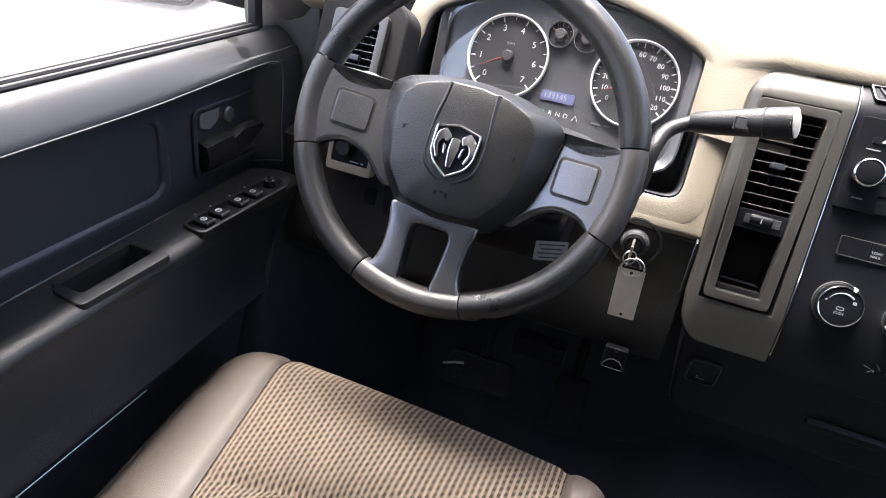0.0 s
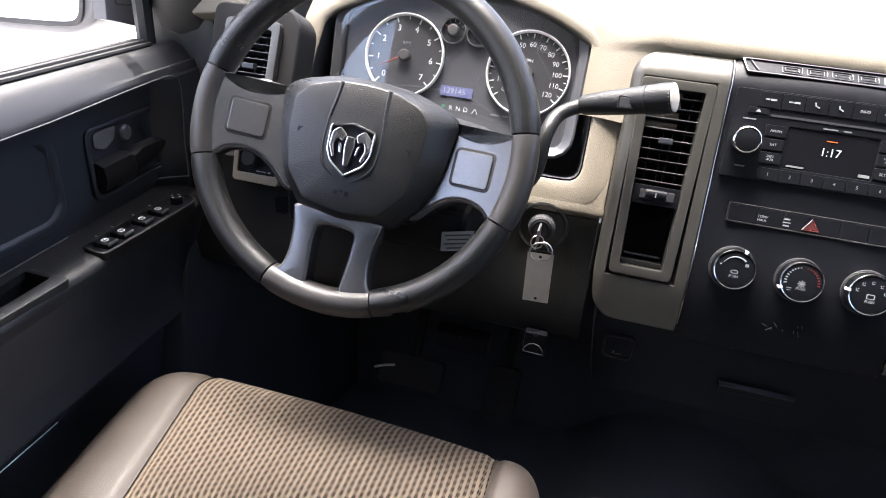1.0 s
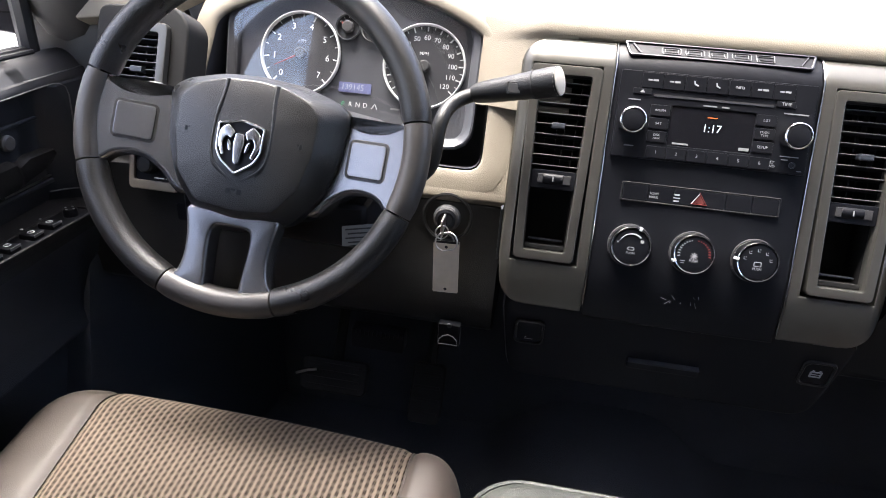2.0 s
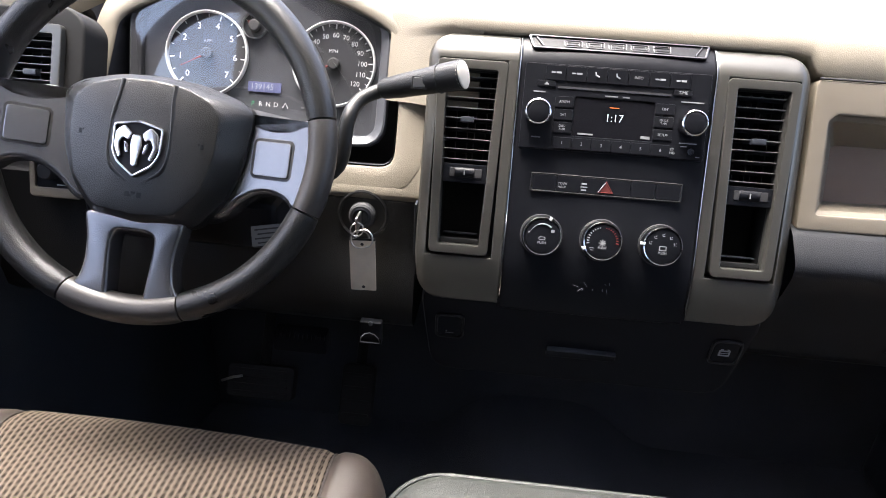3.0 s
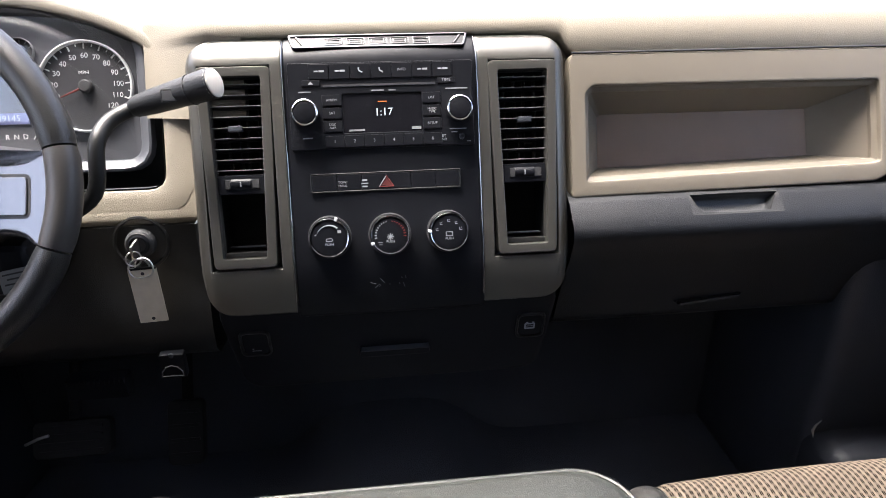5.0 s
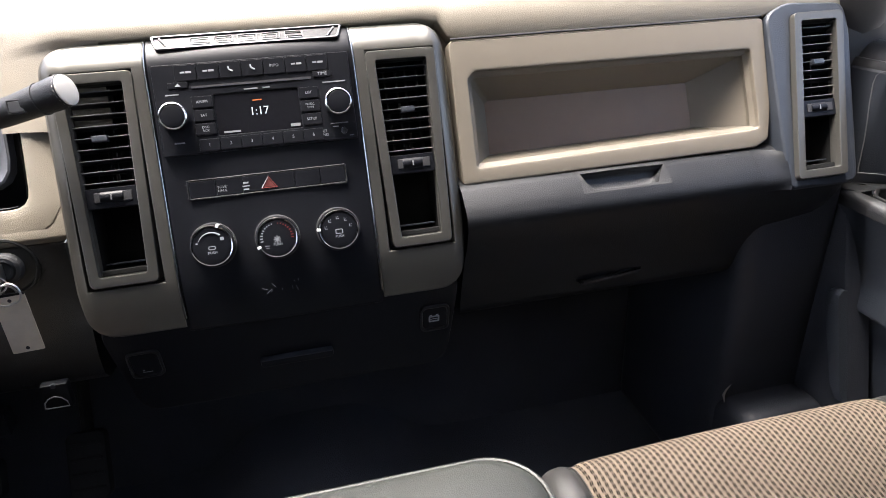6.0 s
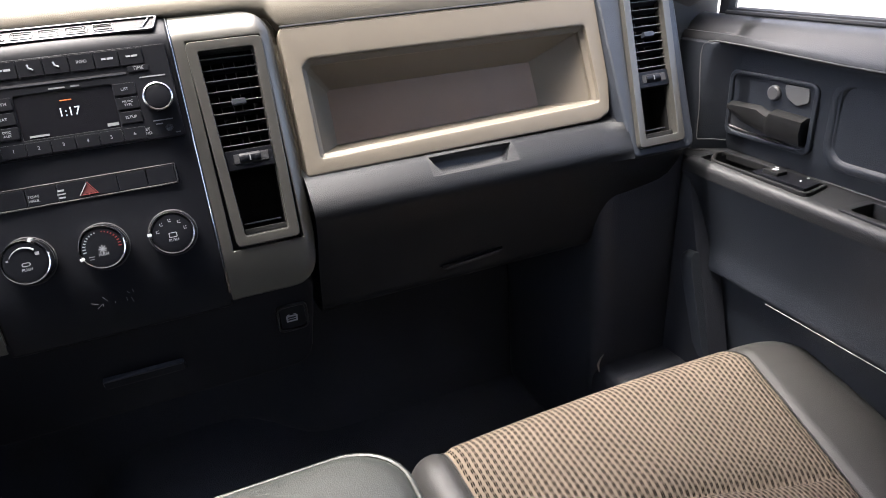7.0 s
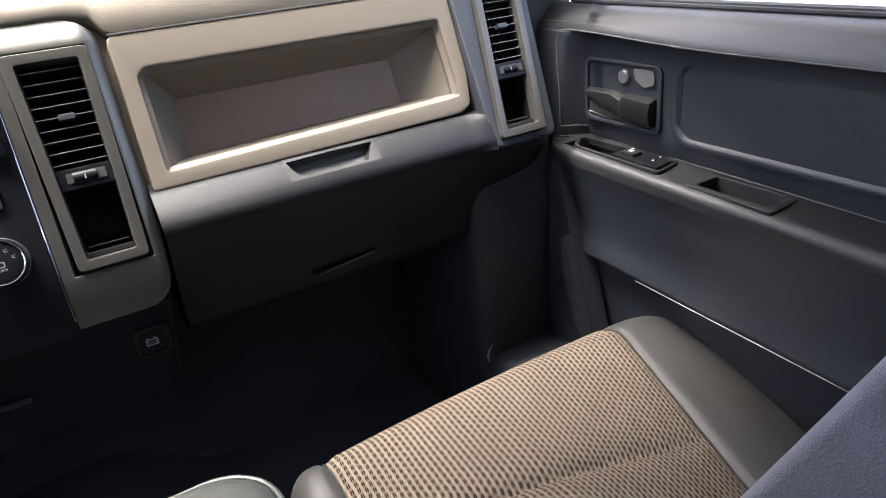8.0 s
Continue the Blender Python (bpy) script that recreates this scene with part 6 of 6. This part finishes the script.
part("corner_post", box(0.645, 0.80, 0.915, 1.24, 0.0, 0.60, 0.03, 5), FOOTWELL, kp, "dark slate corner of the footwell")
# Added hump: its rounded edge catches a highlight and holds the sliver.
part("footwell_hump", box(0.648, 0.80, 0.845, 1.24, 0.0, 0.228, 0.035, 5), FOOTWELL, kp, "dark hump added to carry the glint")
# Bright steel sliver drawn where a glint falls.
part("glint_sliver", tube([(0.645, 0.905, 0.226), (0.647, 0.912, 0.234), (0.652, 0.914, 0.242), (0.66, 0.9145, 0.25)], [0.0006, 0.0022, 0.0016, 0.0005], 6), STEEL, kp, "steel sliver in place of a small glint")
kl = thing("kick_panel_left", (-0.79, 0.98, 0.1), "slate grey kick panel beside the driver footwell", "trim", kind="structure")
part("panel", loft([[(-x, y, z) for x, y, z in r] for r in rows], closed=False), GREY_TRIM, kl)


# ---- seats ----
def sheet(us, vs, fn, mat, parent, name, label, thick=0.0):
    """A skin over two ranges, with cloth coordinates in metres."""
    b = bmesh.new()
    uvl = b.loops.layers.uv.new("cloth")
    grid = [[b.verts.new(fn(u, v)) for v in vs] for u in us]
    acc = [0.0]
    for k in range(1, len(vs)):
        acc.append(acc[-1] + (Vector(fn(us[len(us) // 2], vs[k])) - Vector(fn(us[len(us) // 2], vs[k - 1]))).length)
    for i in range(len(us) - 1):
        for j in range(len(vs) - 1):
            f = b.faces.new((grid[i][j], grid[i + 1][j], grid[i + 1][j + 1], grid[i][j + 1]))
            for lp, (p, q) in zip(f.loops, ((i, j), (i + 1, j), (i + 1, j + 1), (i, j + 1))):
                lp[uvl].uv = (us[p], acc[q])
    return part(name, b, mat, parent, label, angle=80)


def bucket(name, xc, yf, zt, half, inner, outer, side, label, crease_y, tilt=0.0, taper=0.1, slant=0.0, half_in=None, vinyl=VINYL):
    """A bench half: woven middle, vinyl bolsters, rolled front."""
    s = thing(name, (xc, yf - 0.3, 0.0), label, "seat", "front seats")
    R = 0.055
    half_in = half_in or half

    def fn(x, v):
        # v: below 0 runs down the front, above 0 back along the top
        u = (x - xc) * side  # positive towards the door
        lim = outer if u > 0 else inner
        hw = half if u > 0 else half_in
        a = max(0.0, abs(u) - hw) / (lim - hw)
        back = (0.09 if u > 0 else 0.075) * (1 - math.sqrt(max(0, 1 - a ** 4.0)))
        drop = 0.0
        if a > 0:
            hump = (0.001 if u > 0 else 0.002) * math.sin(min(1, a * 1.25) * math.pi) ** 1 * (1 if a < 0.8 else 0)
            drop = (0.13 if u > 0 else 0.11) * (1 - math.sqrt(max(0, 1 - a ** 3.6))) - max(0, hump) + (0.016 * a if u > 0 else 0)
        dip = 0.0055 * math.exp(-((abs(u) - hw) / 0.006) ** 2)
        crown = 0.006 * (1 - min(1, (u / hw) ** 2))
        z0 = zt + crown - dip - drop + tilt * u
        y0 = yf - back
        if v <= 0:
            ang = min(1.0, -v / (R * math.pi / 2))
            y = y0 - R + R * math.sin(ang * math.pi / 2) + 0.0
            z = z0 - R + R * math.cos(ang * math.pi / 2)
            rest = max(0.0, -v - R * math.pi / 2)
            return (x, y - 0.15 * rest, max(0.02, z - rest))
        gap = abs(v - (yf - R - crease_y) - slant * u)
        fold = (0.011 * math.exp(-gap / 0.0065) + 0.004 * math.exp(-(gap / 0.024) ** 2)) * (1 - (abs(u) / hw) ** 6) if abs(u) < hw else 0.0
        sag = 0.03 * min(1, v / 0.5) ** 1.3
        xx = x - side * (taper * v * max(0.0, min(1.0, u / half)) * (1 - (0.2 if side > 0 else 0.5) * a))
        return (xx, y0 - R - v, z0 - sag - fold)

    vs = list(np.concatenate([np.linspace(-0.34, -R * math.pi / 2, 5), np.linspace(-R * math.pi / 2 * 0.9, 0, 10), np.linspace(0.006, 0.30, 110), np.linspace(0.31, 0.66, 36)]))
    n_mid = np.linspace(-half_in + 0.0008, half - 0.0008, 34)
    us = [xc + side * q for q in n_mid]
    sheet(sorted(us), vs, fn, CLOTH, s, "woven_panel", "tan woven ribbed cloth centre")
    for lo, hi, lb in ((half, outer, "taupe grey vinyl outer bolster"), (-inner, -half_in, "taupe grey vinyl inner bolster")):
        q = np.linspace(lo, hi, 22)
        sheet(sorted([xc + side * k for k in q]), vs, fn, vinyl, s, "bolster", lb)
    # seam stitching along the bolster joints
    for q in (half, -half_in):
        pts = [Vector(fn(xc + side * q, v)) + Vector((0, 0, 0.0015)) for v in vs[8:] if v < 0.6]
        part("seam", tube(pts, 0.0011, 5), vinyl, s)
    if vinyl is VINYL_WARM:
        pts = [Vector(fn(xc + side * (outer - 0.014), v)) + Vector((0, 0, 0.001)) for v in vs[10:] if v < 0.6]
        part("piping", tube(pts, 0.0035, 7), vinyl, s, "worn piping along the bolster")
    return s, fn


driver_seat, _ = bucket("driver_seat", -0.4775, 0.775, 0.392, 0.2, 0.262, 0.318, -1, "tan woven cloth driver seat with worn pale taupe vinyl bolsters", 0.594, 0.03, 0.16, 0.25, 0.188, VINYL_WARM)
passenger_seat, _ = bucket("passenger_seat", 0.503, 0.762, 0.347, 0.238, 0.262, 0.4, 1, "tan woven cloth passenger seat with taupe vinyl bolsters and a crease", 0.561, 0.01, 0.33, 0.22, 0.198)

# middle seat cushion with piped edge
ms = thing("middle_seat", (0.015, 0.45, 0.2), "smooth grey-green vinyl middle seat with a piped edge", "seat", "front seats")
rings = []
pl = rrect(-0.212, 0.236, 0.12, 0.709, 0.062, 8)
for f, z in ((1.0, 0.20), (1.012, 0.32), (1.012, 0.382), (1.0, 0.400), (0.97, 0.4095), (0.92, 0.4145), (0.8, 0.419), (0.55, 0.422), (0.25, 0.4235)):
    rings.append([(0.01 + (x - 0.01) * f, 0.414 + (y - 0.414) * (1 - (1 - f) * 0.75), z) for x, y in pl])
part("cushion", loft(rings, True, True), VINYL_GREEN, ms, "grey-green vinyl top", angle=60)
part("piping", closed_tube([(x, y, 0.4015) for x, y in offset_poly(pl, 0.001)], 0.003, 8), VINYL_GREEN, ms, "raised piped edge")

# passenger backrest: leaning side bolster with a plainer middle behind it
bk = thing("seat_backrest", (0.5, 0.3, 0.30), "grey perforated passenger backrest with a raised side bolster", "backrest")


def lean_y(z):
    return 0.4717 - 0.42 * (z - 0.234)


rings = []
for z in np.linspace(0.22, 0.86, 14):
    y = lean_y(z)
    ob = 0.6 - 0.02 * (z - 0.4) + 0.003 * math.sin((z - 0.2) * 4)
    rings.append([(ob + px, y + py, z) for px, py in round_poly([(0.0, -0.10), (0.006, -0.085), (0.0, 0.0), (0.03, 0.008), (0.075, -0.02), (0.085, -0.10)], 0.012, 4)])
part("side_bolster", loft(rings, True, True), BACK_CLOTH, bk, "speckled blue-grey perforated bolster", angle=60)
rings = [[(0.485 + px, lean_y(z) - 0.13 + py, z) for px, py in rrect(-0.22, 0.11, -0.12, 0.0, 0.04, 6)] for z in np.linspace(0.25, 0.86, 6)]
part("middle", loft(rings, True, True), VINYL, bk, "dark taupe backrest middle", angle=60)

# ---- outside mirror ----
mir = thing("side_mirror", (-1.1, 0.98, 0.8), "grey door mirror housing with a bright glass", "side mirror")
MF = plane_frame((0, 0.968, -0.006), (0, -1, 0))
o = round_poly([(-1.27, 0.742), (-1.0, 0.757), (-0.952, 0.785), (-0.945, 0.84), (-0.96, 1.03), (-1.27, 1.04)], 0.03)
part("housing", plate(o, -0.13, 0.004, 0.012, 2, m=MF), MIRROR_GREY, mir, "violet-grey moulded housing", angle=50)
i = round_poly([(-1.25, 0.762), (-1.03, 0.772), (-0.981, 0.777), (-0.968, 0.84), (-0.985, 1.0), (-1.25, 1.01)], 0.022)
part("rim", ring_frame(offset_poly(i, 0.005), offset_poly(i, -0.003), 0.0, 0.008, 0.002, m=MF), RUBBER, mir, "black glass rim")
part("glass", plate(offset_poly(i, -0.002), 0.0, 0.006, m=MF), CHROME, mir, "bright mirror glass")
foot = [(0.925, 0.789), (1.07, 0.749), (1.09, 0.88), (0.94, 0.93)]
FF = Matrix(((0, 0, 1, -0.903), (1, 0, 0, 0), (0, 1, 0, 0), (0, 0, 0, 1)))
part("foot", plate(foot, -0.02, 0.0, 0.003, m=FF), MIRROR_GREY, mir, "grey mirror foot at the window corner")
sl = round_poly([(0.944, 0.806), (1.037, 0.792), (1.045, 0.86), (0.95, 0.87)], 0.006)
part("foot_groove", ring_frame(sl, offset_poly(sl, -0.002), -0.002, 0.0008, 0.0003, m=FF), RUBBER, mir, "dark panel gap")
part("arm", loft([[(-0.905, y, z) for y, z in ((0.94, 0.79), (1.03, 0.77), (1.04, 0.87), (0.945, 0.88))], [(-0.96, y, z) for y, z in ((0.972, 0.782), (1.06, 0.77), (1.07, 0.88), (0.975, 0.89))]], True, True), MIRROR_GREY, mir, "grey mirror arm")
bm = tube(spline([(-8.88, 10.1, -0.748), (-6.56, 7.5, -0.748), (-6.05, 6.95, -0.748), (-5.54, 6.4, -0.748), (-4.48, 5.5, -0.748), (-3.1, 4.3, -0.748)], 6), 0.016, 6, flat=0.3)
solo("ground_joint", bm, RUBBER, (-6, 7, -0.748), "dark thin joint line across the pale concrete", "joint", kind="structure")
